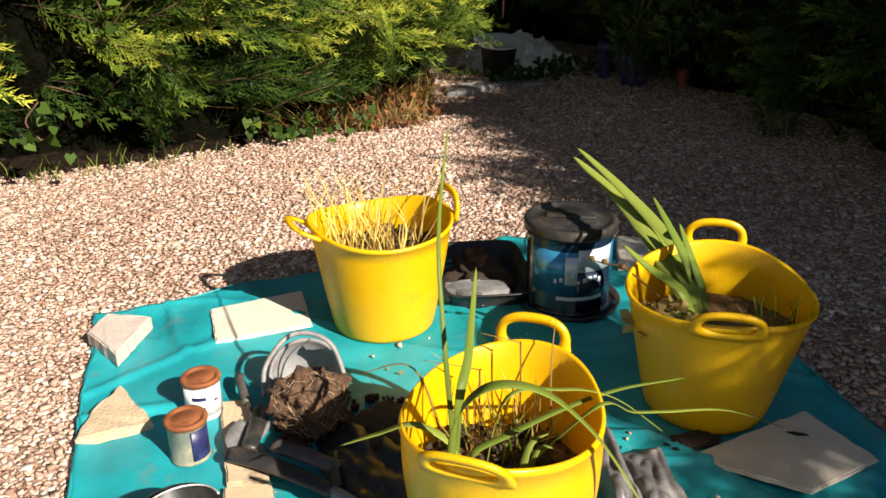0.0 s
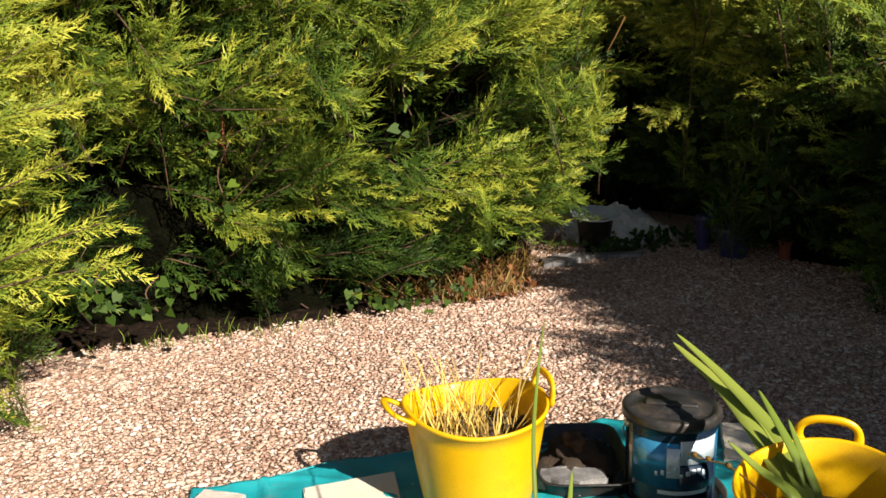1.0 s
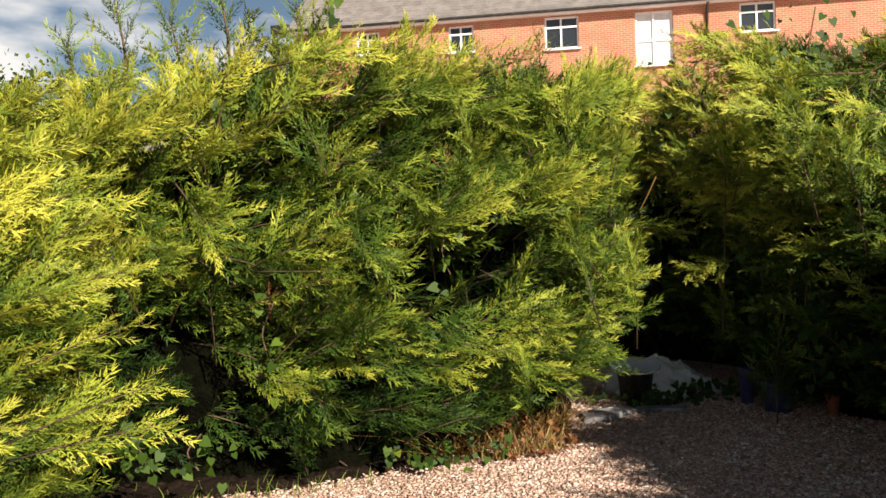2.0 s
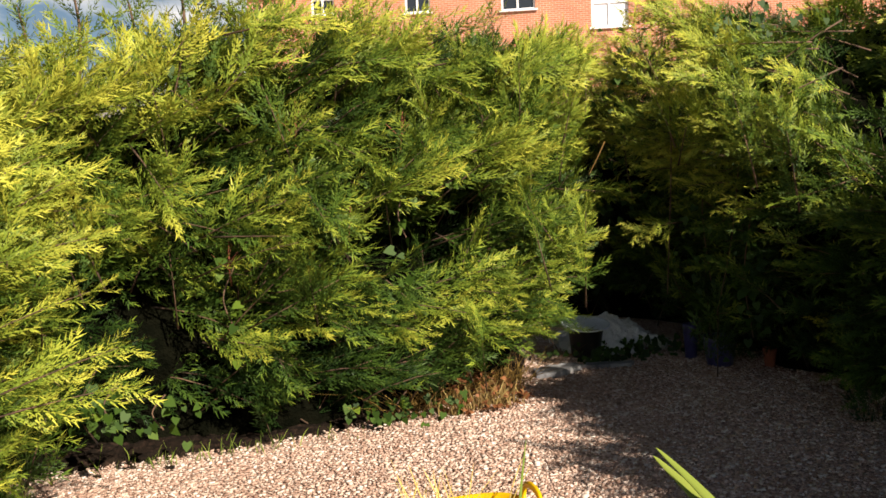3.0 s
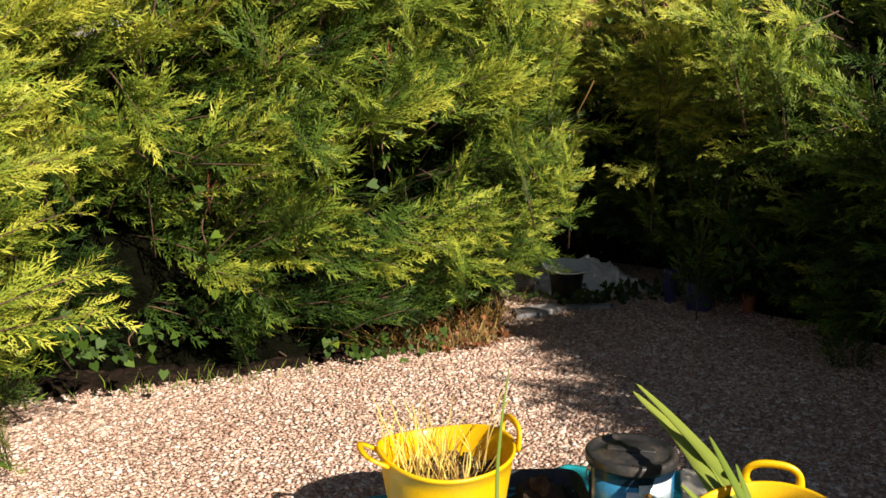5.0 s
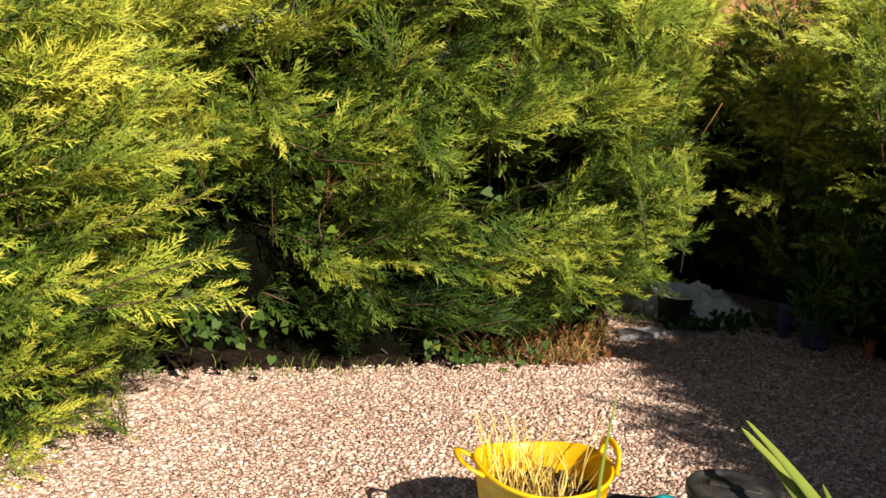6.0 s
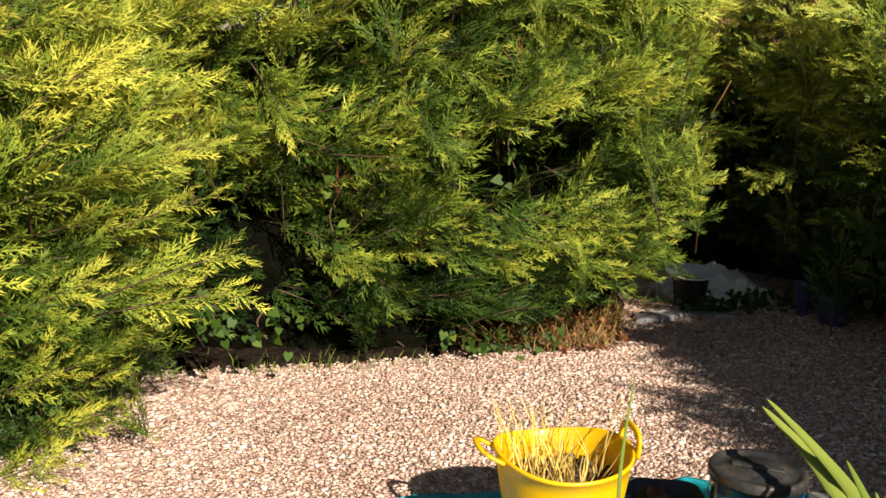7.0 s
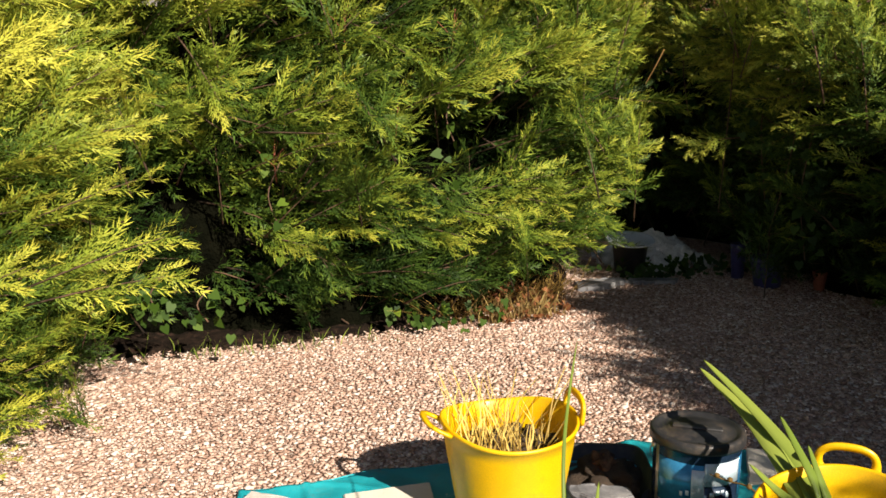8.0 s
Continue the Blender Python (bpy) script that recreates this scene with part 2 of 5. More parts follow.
def gravel_stones():
    """Loose stones, each an island of its own, lying on the bed."""
    rng = np.random.default_rng(5)
    step = 0.0155
    gx, gy = np.meshgrid(np.arange(-2.4, 3.0, step), np.arange(0.9, 6.2, step))
    x = gx.ravel() + rng.uniform(-0.5, 0.5, gx.size) * step
    y = gy.ravel() + rng.uniform(-0.5, 0.5, gx.size) * step
    keep = ~in_poly(x, y, [(px * 0.985 + 0.005, py * 0.99 + 0.01) for px, py in TARP])
    keep &= np.abs(x - 0.25) < 0.75 + 0.52 * y            # what the lens can reach
    keep &= ~((x < 0.4) & (y > 4.9)) & (rng.random(x.size) < np.where(y > 4.2, 0.65, 0.92))
    x, y = x[keep], y[keep]
    n = len(x)
    cube = np.array([(-1, -1, -1), (1, -1, -1), (1, 1, -1), (-1, 1, -1), (-1, -1, 1), (1, -1, 1), (1, 1, 1), (-1, 1, 1)], float) * 0.62
    faces = np.array([(0, 3, 2, 1), (4, 5, 6, 7), (0, 1, 5, 4), (1, 2, 6, 5), (2, 3, 7, 6), (3, 0, 4, 7)])
    size = rng.gamma(7.0, 0.00118, n).clip(0.004, 0.017)[:, None] * rng.uniform(0.65, 1.25, (n, 3)) * np.array([1.12, 1.12, 0.48])
    v = cube[None] * (1 + rng.uniform(-0.32, 0.32, (n, 8, 3))) * size[:, None]
    a, t = rng.uniform(0, 6.283, n), rng.uniform(-0.5, 0.5, n)
    ca, sa, ct, st = np.cos(a)[:, None], np.sin(a)[:, None], np.cos(t)[:, None], np.sin(t)[:, None]
    vy, vz = v[..., 1] * ct - v[..., 2] * st, v[..., 1] * st + v[..., 2] * ct
    out = np.stack([v[..., 0] * ca - vy * sa + x[:, None], v[..., 0] * sa + vy * ca + y[:, None], vz + rng.uniform(-0.003, 0.003, n)[:, None]], -1)
    q = (faces[None] + 8 * np.arange(n)[:, None, None]).reshape(-1, 4)
    tagged(array_mesh("gravel", out.reshape(-1, 3), q, M_GRAVEL, smooth=True), "loose pinkish beige and white gravel stones on the ground", "gravel", kind="stuff")


gravel_ground()
gravel_stones()


# ---- hedges ----
def spray_template(seed):
    """A slender feathery conifer plume, 1 long along +y: leaf triangles (n,3,3) and how far out each corner lies."""
    rnd = random.Random(seed)
    tris, out, shade = [], [], [0.0]

    def leaf(p, ang, length, width, u, lift):
        u += shade[0]
        d, s = Vector((math.sin(ang), math.cos(ang), lift)), Vector((math.cos(ang), -math.sin(ang), 0))
        low = p + d * (length * 0.18)
        tris.append((low + s * width * 0.5, p + d * length, low - s * width * 0.5))
        out.append((u, u + 0.22, u))

    def bend(u):
        return Vector((0.06 * math.sin(3 * u + seed), u, -0.12 * u * u))

    for i in range(7):
        u = i / 7
        leaf(bend(u), 0.06 * rnd.uniform(-1, 1), 0.19, 0.036, u, -0.2 * u)
    side = 1
    for i in range(12):
        u = 0.03 + i * 0.078
        length = (0.23 * (1 - u) ** 0.8 + 0.05) * rnd.uniform(0.65, 1.2)
        ang = side * rnd.uniform(0.32, 0.55)
        side = -side
        lift = rnd.uniform(-0.4, 0.4)
        shade[0] = rnd.gauss(0, 0.13)
        d = Vector((math.sin(ang), math.cos(ang), lift))
        n = 3 if length > 0.19 else 2
        for k in range(n):
            v = (k + 0.35) / n
            p = bend(u) + d * (length * v)
            for s in ((1, -1) if k < n - 1 else (0,)):
                leaf(p, ang + s * rnd.uniform(0.20, 0.38), 0.14 * (1 - 0.3 * v) * (1.0 if s else 1.5), 0.032, u * 0.6 + v * 0.4, lift + rnd.uniform(-0.35, 0.35))
    return np.array([[tuple(c) for c in f] for f in tris]), np.array(out)


SPRAYS = [spray_template(s) for s in range(6)]


def frame_of(d, n):
    """Rotation with +y along d and +z near n."""
    d = d / np.linalg.norm(d)
    s = np.cross(d, n)
    s = s / (np.linalg.norm(s) + 1e-9)
    return np.stack([s, d, np.cross(s, d)], -1)


def sprays_mesh(name, rows, parent, mat):
    """rows: (place, rotation, scale, tone, template)."""
    vs, ts = [], []
    for p, r, sc, tone, k in rows:
        q, o = SPRAYS[k]
        vs.append((q.reshape(-1, 3) * sc) @ r.T + p)
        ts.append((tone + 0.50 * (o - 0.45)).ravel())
    v = np.concatenate(vs)
    return array_mesh(name, v, np.arange(len(v)).reshape(-1, 3), mat, parent, np.concatenate(ts))


def hedge(name, line, low, top, label, density, seed, tone, heading, depth=0.9, over=lambda f, x, z: 0.0, thin=lambda f: 1.0, scale=0.31, tall=(), plumes=(), tuck=0.4, core=lambda f: (0.55, 0.30), hollow=1.0, wander=0.28, facing=None, clump=0.0, plume_tone=None, tone_lift=lambda x, z: 0.0):
    """A conifer hedge along a line of face points. low(f), top(f): foot and top of the foliage at the share f of the line;
    heading(z): where its boughs reach; core(f): how far the dark inside lies behind the face and under the top."""
    rng = np.random.default_rng(seed)
    root = empty(name, Matrix(), label, "hedge")
    line = np.array(line, float)
    run = np.r_[0, np.cumsum(np.linalg.norm(np.diff(line, axis=0), axis=1))]
    total = run[-1]

    def at(s):
        return np.array([np.interp(s, run, line[:, 0]), np.interp(s, run, line[:, 1])])

    def normal(s):
        d = at(min(s + 0.25, total)) - at(max(s - 0.25, 0))
        d = d / np.linalg.norm(d)
        return np.array([d[1], -d[0]])

    def swell(x, y, z):
        """Lobes and hollows of the face."""
        return 0.26 * noise.noise((x * 1.7, y * 1.7, z * 2.3 + seed)) + 0.24 * noise.noise((x * 3.6 + 9, y * 3.6, z * 4.8 + seed)) + 0.10 * noise.noise((x * 8, y * 8, z * 9))

    # near-black sheets for the twiggy inside, its shade put into their colour
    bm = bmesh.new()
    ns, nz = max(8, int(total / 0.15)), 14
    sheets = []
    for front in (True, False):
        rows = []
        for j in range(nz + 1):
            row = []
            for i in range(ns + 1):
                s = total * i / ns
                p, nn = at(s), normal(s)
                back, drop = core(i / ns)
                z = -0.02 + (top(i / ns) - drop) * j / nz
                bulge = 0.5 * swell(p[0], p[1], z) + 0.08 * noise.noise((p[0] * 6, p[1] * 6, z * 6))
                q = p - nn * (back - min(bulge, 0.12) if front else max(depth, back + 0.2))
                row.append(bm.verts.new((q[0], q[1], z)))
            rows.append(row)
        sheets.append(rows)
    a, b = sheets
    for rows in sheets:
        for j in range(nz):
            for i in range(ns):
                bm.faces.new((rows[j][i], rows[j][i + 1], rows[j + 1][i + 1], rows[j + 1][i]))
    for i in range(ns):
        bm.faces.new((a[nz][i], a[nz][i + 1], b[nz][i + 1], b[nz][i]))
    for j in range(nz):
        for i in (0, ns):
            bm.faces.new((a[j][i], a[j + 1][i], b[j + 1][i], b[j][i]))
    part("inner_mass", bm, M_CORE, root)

    wood = bmesh.new()
    rows = []

    def bough(base, d, length, flat, t0, size, n, droop):
        """A thin stem with plumes on both sides and one at its end."""
        r = frame_of(d, flat)
        sag = np.array([0, 0, droop])
        pts = [base + d * length * u - sag * u * u for u in (0, 0.35, 0.7, 1.0)]
        tube(wood, pts, 0.006, 3, 0.25)
        for k in range(n):
            u = 0.15 + 0.85 * k / (n - 1)
            q = base + d * length * u - sag * u * u
            ang = 0 if k == n - 1 else (1 if k % 2 else -1) * rng.uniform(0.25, 0.6)
            dd = r @ np.array([math.sin(ang), math.cos(ang), rng.normal(0, 0.16)]) - sag * u * 1.2
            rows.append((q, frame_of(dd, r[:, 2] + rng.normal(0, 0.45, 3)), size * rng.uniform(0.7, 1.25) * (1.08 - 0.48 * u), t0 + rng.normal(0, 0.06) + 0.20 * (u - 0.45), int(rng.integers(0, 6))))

    for _ in range(int(density * total * 2.0)):
        f = rng.random()
        k = thin(f)
        if rng.random() > k:
            continue
        s = f * total
        p, nn = at(s), normal(s)
        lo, hi = low(f), top(f)
        w = rng.random()
        on_top = w > 0.88
        z = hi - rng.random() * 0.2 if on_top else lo + (hi - lo) * w / 0.88
        lobe = swell(p[0], p[1], z)
        front = rng.random()
        back = rng.random() * depth if on_top else rng.uniform(0.20, 0.50) if front < 0.34 else rng.random() ** 1.4 * 0.24
        if not on_top and front >= 0.34 and noise.noise((p[0] * 4.6, p[1] * 4.6, z * 5.5 + 2 * seed)) < clump:
            back += 0.22
        if not on_top and lobe < -0.06 and rng.random() < hollow * min(0.9, (-0.06 - lobe) * 7):
            back += 0.26
        tip = np.array([*(p + nn * (0.06 + lobe + over(f, p[0], z) - tuck * max(0, 1 - (z - 0.05) / 0.55) - back)), z])
        along = np.array([-nn[1], nn[0]])
        head = np.array(heading(z))
        d = np.array([*(nn * rng.uniform(0.15, 0.6) + along * rng.normal(0, wander)), rng.normal(0.08, wander) + (0.55 if on_top else 0)]) + head * rng.uniform(0.6, 1.1)
        if rng.random() < 0.15:
            d[:2] -= head[:2] * 1.1
            d[2] += 0.4
        d /= np.linalg.norm(d)
        flat = np.array([rng.normal(0, 0.5), rng.normal(0, 0.5), 0.8]) + 0.8 * np.array(facing or (*nn, 0))
        # Older leaf and shade put into the tone: darker low, inside, in hollows.
        t0 = tone + rng.normal(0, 0.11) + 0.20 * (z - 1.0) - back * 0.85 + 0.55 * lobe - 0.25 * max(0, 0.6 - z) + tone_lift(p[0], z)
        length = rng.uniform(0.35, 0.70) * scale / 0.31
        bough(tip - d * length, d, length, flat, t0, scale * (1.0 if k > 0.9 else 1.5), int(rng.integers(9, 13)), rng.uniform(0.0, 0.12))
    # long plumes that stand out of the face: tip, direction, length
    for tip, d, length in plumes:
        d = np.array(d, float) / np.linalg.norm(d)
        bough(np.array(tip) - d * (length + scale * 0.5), d, length, np.array([rng.normal(0, 0.3), -0.8, 0.7]), tone + 0.20 if plume_tone is None else plume_tone, scale * 0.8, 13, 0.04)
    # leaders that stand above the top
    for x, y, z0, z1 in tall:
        pts = spline([(x, y, z0), (x + 0.03, y, (z0 + z1) / 2), (x - 0.02, y + 0.02, z1)], 6)
        tube(wood, pts, 0.014, 5, 0.2)
        for k in range(20):
            u = k / 19
            q = np.array(pts[int(u * (len(pts) - 1))])
            a = k * 2.4
            d = np.array([math.cos(a) * (1 - 0.3 * u), math.sin(a) * (1 - 0.3 * u), 0.35 + 0.9 * u])
            rows.append((q, frame_of(d, rng.normal(0, 1, 3)), scale * (1.1 - 0.45 * u), tone + 0.05 + rng.normal(0, 0.05), k % 6))
    tagged(part("bough_wood", wood, M_BARK, root, "brown bark on thin boughs"), kind="stuff")
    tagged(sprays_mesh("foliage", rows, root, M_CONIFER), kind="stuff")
    return root


def bumpy(base, amount, freq, seed):
    return lambda f: base + amount * noise.noise((f * freq, seed, 0.5))


def steps(xs, ys):
    return lambda f: float(np.interp(f, xs, ys))


def main_face(f, x, z):
    """The deep dark recess beside the shrub, and the overhang of the middle."""
    recess = -0.85 * math.exp(-((x + 0.95) / 0.32) ** 2 - ((z - 0.72) / 0.42) ** 2)
    overhang = 0.14 * math.exp(-((x + 0.35) / 0.9) ** 2 - ((z - 0.75) / 0.4) ** 2)
    return recess + overhang


main_top = steps([0, 0.28, 0.36, 0.45, 0.55, 0.66, 1], [2.0, 2.14, 2.28, 2.30, 2.24, 2.20, 2.3])
hedge("conifer_hedge", [(-3.2, 3.75), (-1.9, 3.64), (-0.7, 3.70), (0.3, 4.14), (1.06, 4.50), (1.28, 4.9), (1.18, 5.6), (0.8, 6.6)],
      steps([0, 0.2, 0.27, 0.5, 0.62, 0.7, 1], [0.12, 0.16, 0.26, 0.26, 0.32, 0.40, 0.3]), lambda f: main_top(f) + 0.14 * noise.noise((f * 6, 3, 0)),
      "sunlit yellow-green conifer hedge along the gravel", 100, 11, 0.40, lambda z: (0.80, 0.0, 0.08 + 0.20 * z), over=main_face, thin=lambda f: 0.4 if f < 0.14 or f > 0.80 else 1.0,
      # Tone rises towards the upper left.
      tall=[(-1.02, 4.2, 1.9, 2.66), (-1.3, 4.3, 1.9, 2.48), (-1.55, 4.2, 1.9, 2.55), (-1.85, 4.3, 1.8, 2.38), (-0.62, 4.2, 1.9, 2.5)], tuck=0.40, clump=0.10, tone_lift=lambda x, z: 0.22 * min(1, max(0, (-0.3 - x) / 0.7)) * min(1, max(0, (z - 1.0) / 0.5)),
      plumes=[((1.30 - 0.06 * k, 4.44 + 0.02 * k, 1.12 - 0.11 * k), (0.85, -0.12, 0.45 - 0.07 * k), 0.45) for k in range(6)] + [((-0.50 + 0.26 * k, 3.72 + 0.08 * k, 0.62 + 0.07 * (k % 3)), (0.7, -0.5, 0.02), 0.45) for k in range(6)])
hedge("conifer_shrub", [(-2.7, 1.75), (-1.9, 2.15), (-1.58, 2.6), (-1.48, 3.0), (-1.48, 3.3), (-1.9, 3.8)],
      bumpy(0.16, 0.05, 6, 2), bumpy(1.76, 0.15, 5, 4), "golden green conifer shrub with long feathery sprays beside the gravel", 108, 23, 0.53, lambda z: (0.85, 0.15, 0.32), scale=0.29, tuck=0.12, wander=0.2, hollow=0.6, clump=-0.1,
      plumes=[((-0.89, 2.92, 0.89), (0.8, 0.1, 0.34), 0.6), ((-0.87, 2.9, 0.72), (0.85, 0.05, 0.22), 0.6), ((-0.98, 2.92, 1.29), (0.8, 0.1, 0.25), 0.6), ((-1.02, 3.0, 1.1), (0.75, 0.1, 0.35), 0.55), ((-1.1, 3.1, 1.55), (0.7, 0.1, 0.45), 0.5),
              ((-1.38, 2.86, 0.24), (0.75, -0.1, 0.30), 0.55), ((-1.36, 2.86, 0.44), (0.75, -0.1, 0.45), 0.55), ((-1.40, 2.60, 0.30), (0.75, -0.2, 0.42), 0.55), ((-1.42, 2.45, 0.22), (0.7, -0.2, 0.40), 0.5), ((-1.36, 2.5, 0.55), (0.7, -0.2, 0.4), 0.5), ((-1.30, 2.58, 0.85), (0.7, -0.2, 0.4), 0.5)])
# Past f 0.4 the top is unseen, shaped for the shade it casts.
shade_top = steps([0, 0.25, 0.29, 0.33, 0.36, 0.40, 0.44, 0.52, 0.68, 0.76, 0.92, 1], [2.45, 2.5, 2.2, 1.75, 1.5, 1.55, 1.95, 2.1, 2.18, 2.25, 2.22, 2.0])
# Its shade is put into the low tone, sun into upper boughs and plumes.
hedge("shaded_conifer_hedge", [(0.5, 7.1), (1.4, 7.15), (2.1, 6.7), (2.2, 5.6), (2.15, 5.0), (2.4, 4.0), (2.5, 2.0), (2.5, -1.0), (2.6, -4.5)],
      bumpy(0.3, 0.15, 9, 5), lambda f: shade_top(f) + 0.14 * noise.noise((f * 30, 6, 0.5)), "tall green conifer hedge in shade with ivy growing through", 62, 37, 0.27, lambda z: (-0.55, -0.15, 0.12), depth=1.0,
      over=lambda f, x, z: 0.38 * min(1, max(0, (z - 1.25) / 0.45)) if 0.1 < f < 0.36 else 0.0, thin=lambda f: 1.0 if f < 0.40 else 0.35, core=lambda f: (0.30, 0.16) if 0.50 < f < 0.92 else (0.55, 0.42), facing=(-0.1, -0.8, 0.3), clump=-0.3, plume_tone=0.66, tone_lift=lambda x, z: 0.27 * min(1, max(0, (z - 1.2) / 0.4)),
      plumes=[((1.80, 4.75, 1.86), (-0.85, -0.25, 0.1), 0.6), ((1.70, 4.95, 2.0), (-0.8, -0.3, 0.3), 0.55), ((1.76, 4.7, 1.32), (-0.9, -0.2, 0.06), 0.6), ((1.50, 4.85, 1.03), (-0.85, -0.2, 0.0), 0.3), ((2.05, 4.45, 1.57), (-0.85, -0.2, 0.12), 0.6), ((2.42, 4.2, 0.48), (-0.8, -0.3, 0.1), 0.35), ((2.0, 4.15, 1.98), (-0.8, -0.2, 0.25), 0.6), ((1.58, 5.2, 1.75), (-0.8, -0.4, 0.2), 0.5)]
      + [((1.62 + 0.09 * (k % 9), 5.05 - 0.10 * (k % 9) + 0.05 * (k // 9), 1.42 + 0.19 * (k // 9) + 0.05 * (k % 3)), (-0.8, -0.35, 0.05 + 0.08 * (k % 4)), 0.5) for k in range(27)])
hedge("tall_conifer_hedge", [(3.0, 7.6), (3.7, 6.6), (3.75, 4.5), (3.75, 2.6)], bumpy(0.6, 0.1, 5, 8), bumpy(2.8, 0.15, 9, 9), "tall green conifer hedge standing behind the shaded hedge", 46, 43, 0.34, lambda z: (-0.5, -0.2, 0.2), thin=lambda f: 0.6)



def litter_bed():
    """Earth and needle litter under the sunlit hedge, its shade put into the colour, with an uneven edge on the gravel.
    """
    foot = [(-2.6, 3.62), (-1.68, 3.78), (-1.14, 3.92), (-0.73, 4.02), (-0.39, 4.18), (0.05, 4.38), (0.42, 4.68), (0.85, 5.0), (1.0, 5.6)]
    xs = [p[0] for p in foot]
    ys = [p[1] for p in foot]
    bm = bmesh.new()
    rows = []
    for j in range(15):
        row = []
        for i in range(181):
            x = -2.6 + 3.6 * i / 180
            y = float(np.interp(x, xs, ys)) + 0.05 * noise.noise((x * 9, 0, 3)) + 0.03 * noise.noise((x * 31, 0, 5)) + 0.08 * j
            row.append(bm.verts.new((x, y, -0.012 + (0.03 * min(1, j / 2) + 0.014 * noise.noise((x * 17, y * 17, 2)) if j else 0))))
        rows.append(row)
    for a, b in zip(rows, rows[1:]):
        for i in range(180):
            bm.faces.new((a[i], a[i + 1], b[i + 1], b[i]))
    tagged(part("ground_litter", bm, M_LITTER, smooth=False), "earth and dead needles darkened for the shade under the hedge", "ground", kind="structure")


litter_bed()

# ---- materials of the things ----
def plastic(name, dark, light, rough, through=0.0, dirt=None):
    m = worn(name, dark, light, 5, rough, fine=260, relief=0.12, depth=0.0006, dirt=dirt, dirt_amount=0.35, spec=0.5)
    if through:
        n, l = m.node_tree.nodes, m.node_tree.links
        b = n["Principled BSDF"]
        t = n.new("ShaderNodeBsdfTranslucent")
        l.new(b.inputs["Base Color"].links[0].from_socket, t.inputs["Color"])
        mix = n.new("ShaderNodeMixShader")
        mix.inputs[0].default_value = through
        l.new(b.outputs[0], mix.inputs[1])
        l.new(t.outputs[0], mix.inputs[2])
        l.new(mix.outputs[0], n["Material Output"].inputs["Surface"])
    return m


M_TUB = plastic("yellow_tub_plastic", (0.86, 0.51, 0.003), (0.94, 0.59, 0.004), 0.38, 0.28, (0.42, 0.26, 0.03))
M_BLACK = worn("black_plastic", (0.012, 0.012, 0.013), (0.035, 0.034, 0.034), 9, 0.42, fine=200, relief=0.2, depth=0.001, dirt=(0.10, 0.075, 0.055), dirt_amount=0.6)
M_GREYPL = worn("grey_plastic", (0.16, 0.155, 0.16), (0.32, 0.315, 0.32), 10, 0.5, fine=180, relief=0.2, depth=0.001, dirt=(0.10, 0.07, 0.05), dirt_amount=0.7)
M_SLATE = worn("grey_slate", (0.10, 0.10, 0.11), (0.26, 0.255, 0.26), 16, 0.55, fine=150, relief=0.7, depth=0.004, dirt=(0.40, 0.38, 0.36), dirt_amount=0.5)
M_TILE = worn("pale_tile", (0.62, 0.55, 0.45), (0.76, 0.70, 0.60), 7, 0.7, fine=190, relief=0.35, depth=0.0012, dirt=(0.40, 0.32, 0.24), dirt_amount=0.35)
M_CONCRETE = worn("concrete_block", (0.46, 0.385, 0.34), (0.62, 0.54, 0.49), 11, 0.9, fine=140, relief=0.8, depth=0.003, dirt=(0.33, 0.26, 0.21))
M_SANDSTONE = worn("sandstone", (0.46, 0.34, 0.22), (0.64, 0.52, 0.37), 13, 0.9, fine=120, relief=0.9, depth=0.004, dirt=(0.30, 0.21, 0.13))
M_BOARD = worn("pale_wooden_board", (0.50, 0.36, 0.22), (0.66, 0.52, 0.36), 6, 0.8, fine=130, relief=0.5, depth=0.002, dirt=(0.10, 0.06, 0.035), dirt_amount=0.9)
M_MUDDY = worn("mud_caked_plastic", (0.03, 0.027, 0.025), (0.14, 0.125, 0.12), 22, 0.5, fine=120, relief=0.7, depth=0.003, dirt=(0.06, 0.04, 0.028), dirt_amount=0.8)
M_RUST = worn("rusty_lid", (0.15, 0.045, 0.016), (0.38, 0.135, 0.05), 26, 0.75, 0.2, fine=240, relief=0.6, depth=0.0015)
M_TINWHITE = worn("white_tin_label", (0.68, 0.68, 0.70), (0.82, 0.82, 0.84), 15, 0.4, fine=200, relief=0.15, depth=0.0005, dirt=(0.45, 0.33, 0.22), dirt_amount=0.4)
M_TINBEIGE = worn("beige_green_tin_label", (0.12, 0.16, 0.15), (0.42, 0.38, 0.26), 19, 0.4, fine=200, relief=0.2, depth=0.0005, dirt=(0.12, 0.10, 0.08), dirt_amount=0.6)
M_NAVY = worn("navy_print", (0.012, 0.015, 0.06), (0.03, 0.035, 0.13), 15, 0.4)
M_CANBLUE = worn("blue_can_print", (0.02, 0.11, 0.24), (0.05, 0.28, 0.52), 9, 0.22, 0.35, fine=120, relief=0.1, depth=0.0005, spec=0.6)
M_CANDARK = worn("dark_blue_can_print", (0.008, 0.016, 0.035), (0.02, 0.04, 0.075), 12, 0.2, 0.3, fine=120, relief=0.1, depth=0.0005, spec=0.6)
M_CANPALE = worn("pale_blue_can_print", (0.42, 0.52, 0.60), (0.62, 0.70, 0.76), 14, 0.3, 0.2, fine=120, relief=0.1, depth=0.0005)
M_STEEL = worn("tinplate", (0.42, 0.38, 0.30), (0.62, 0.58, 0.50), 12, 0.3, 0.9)
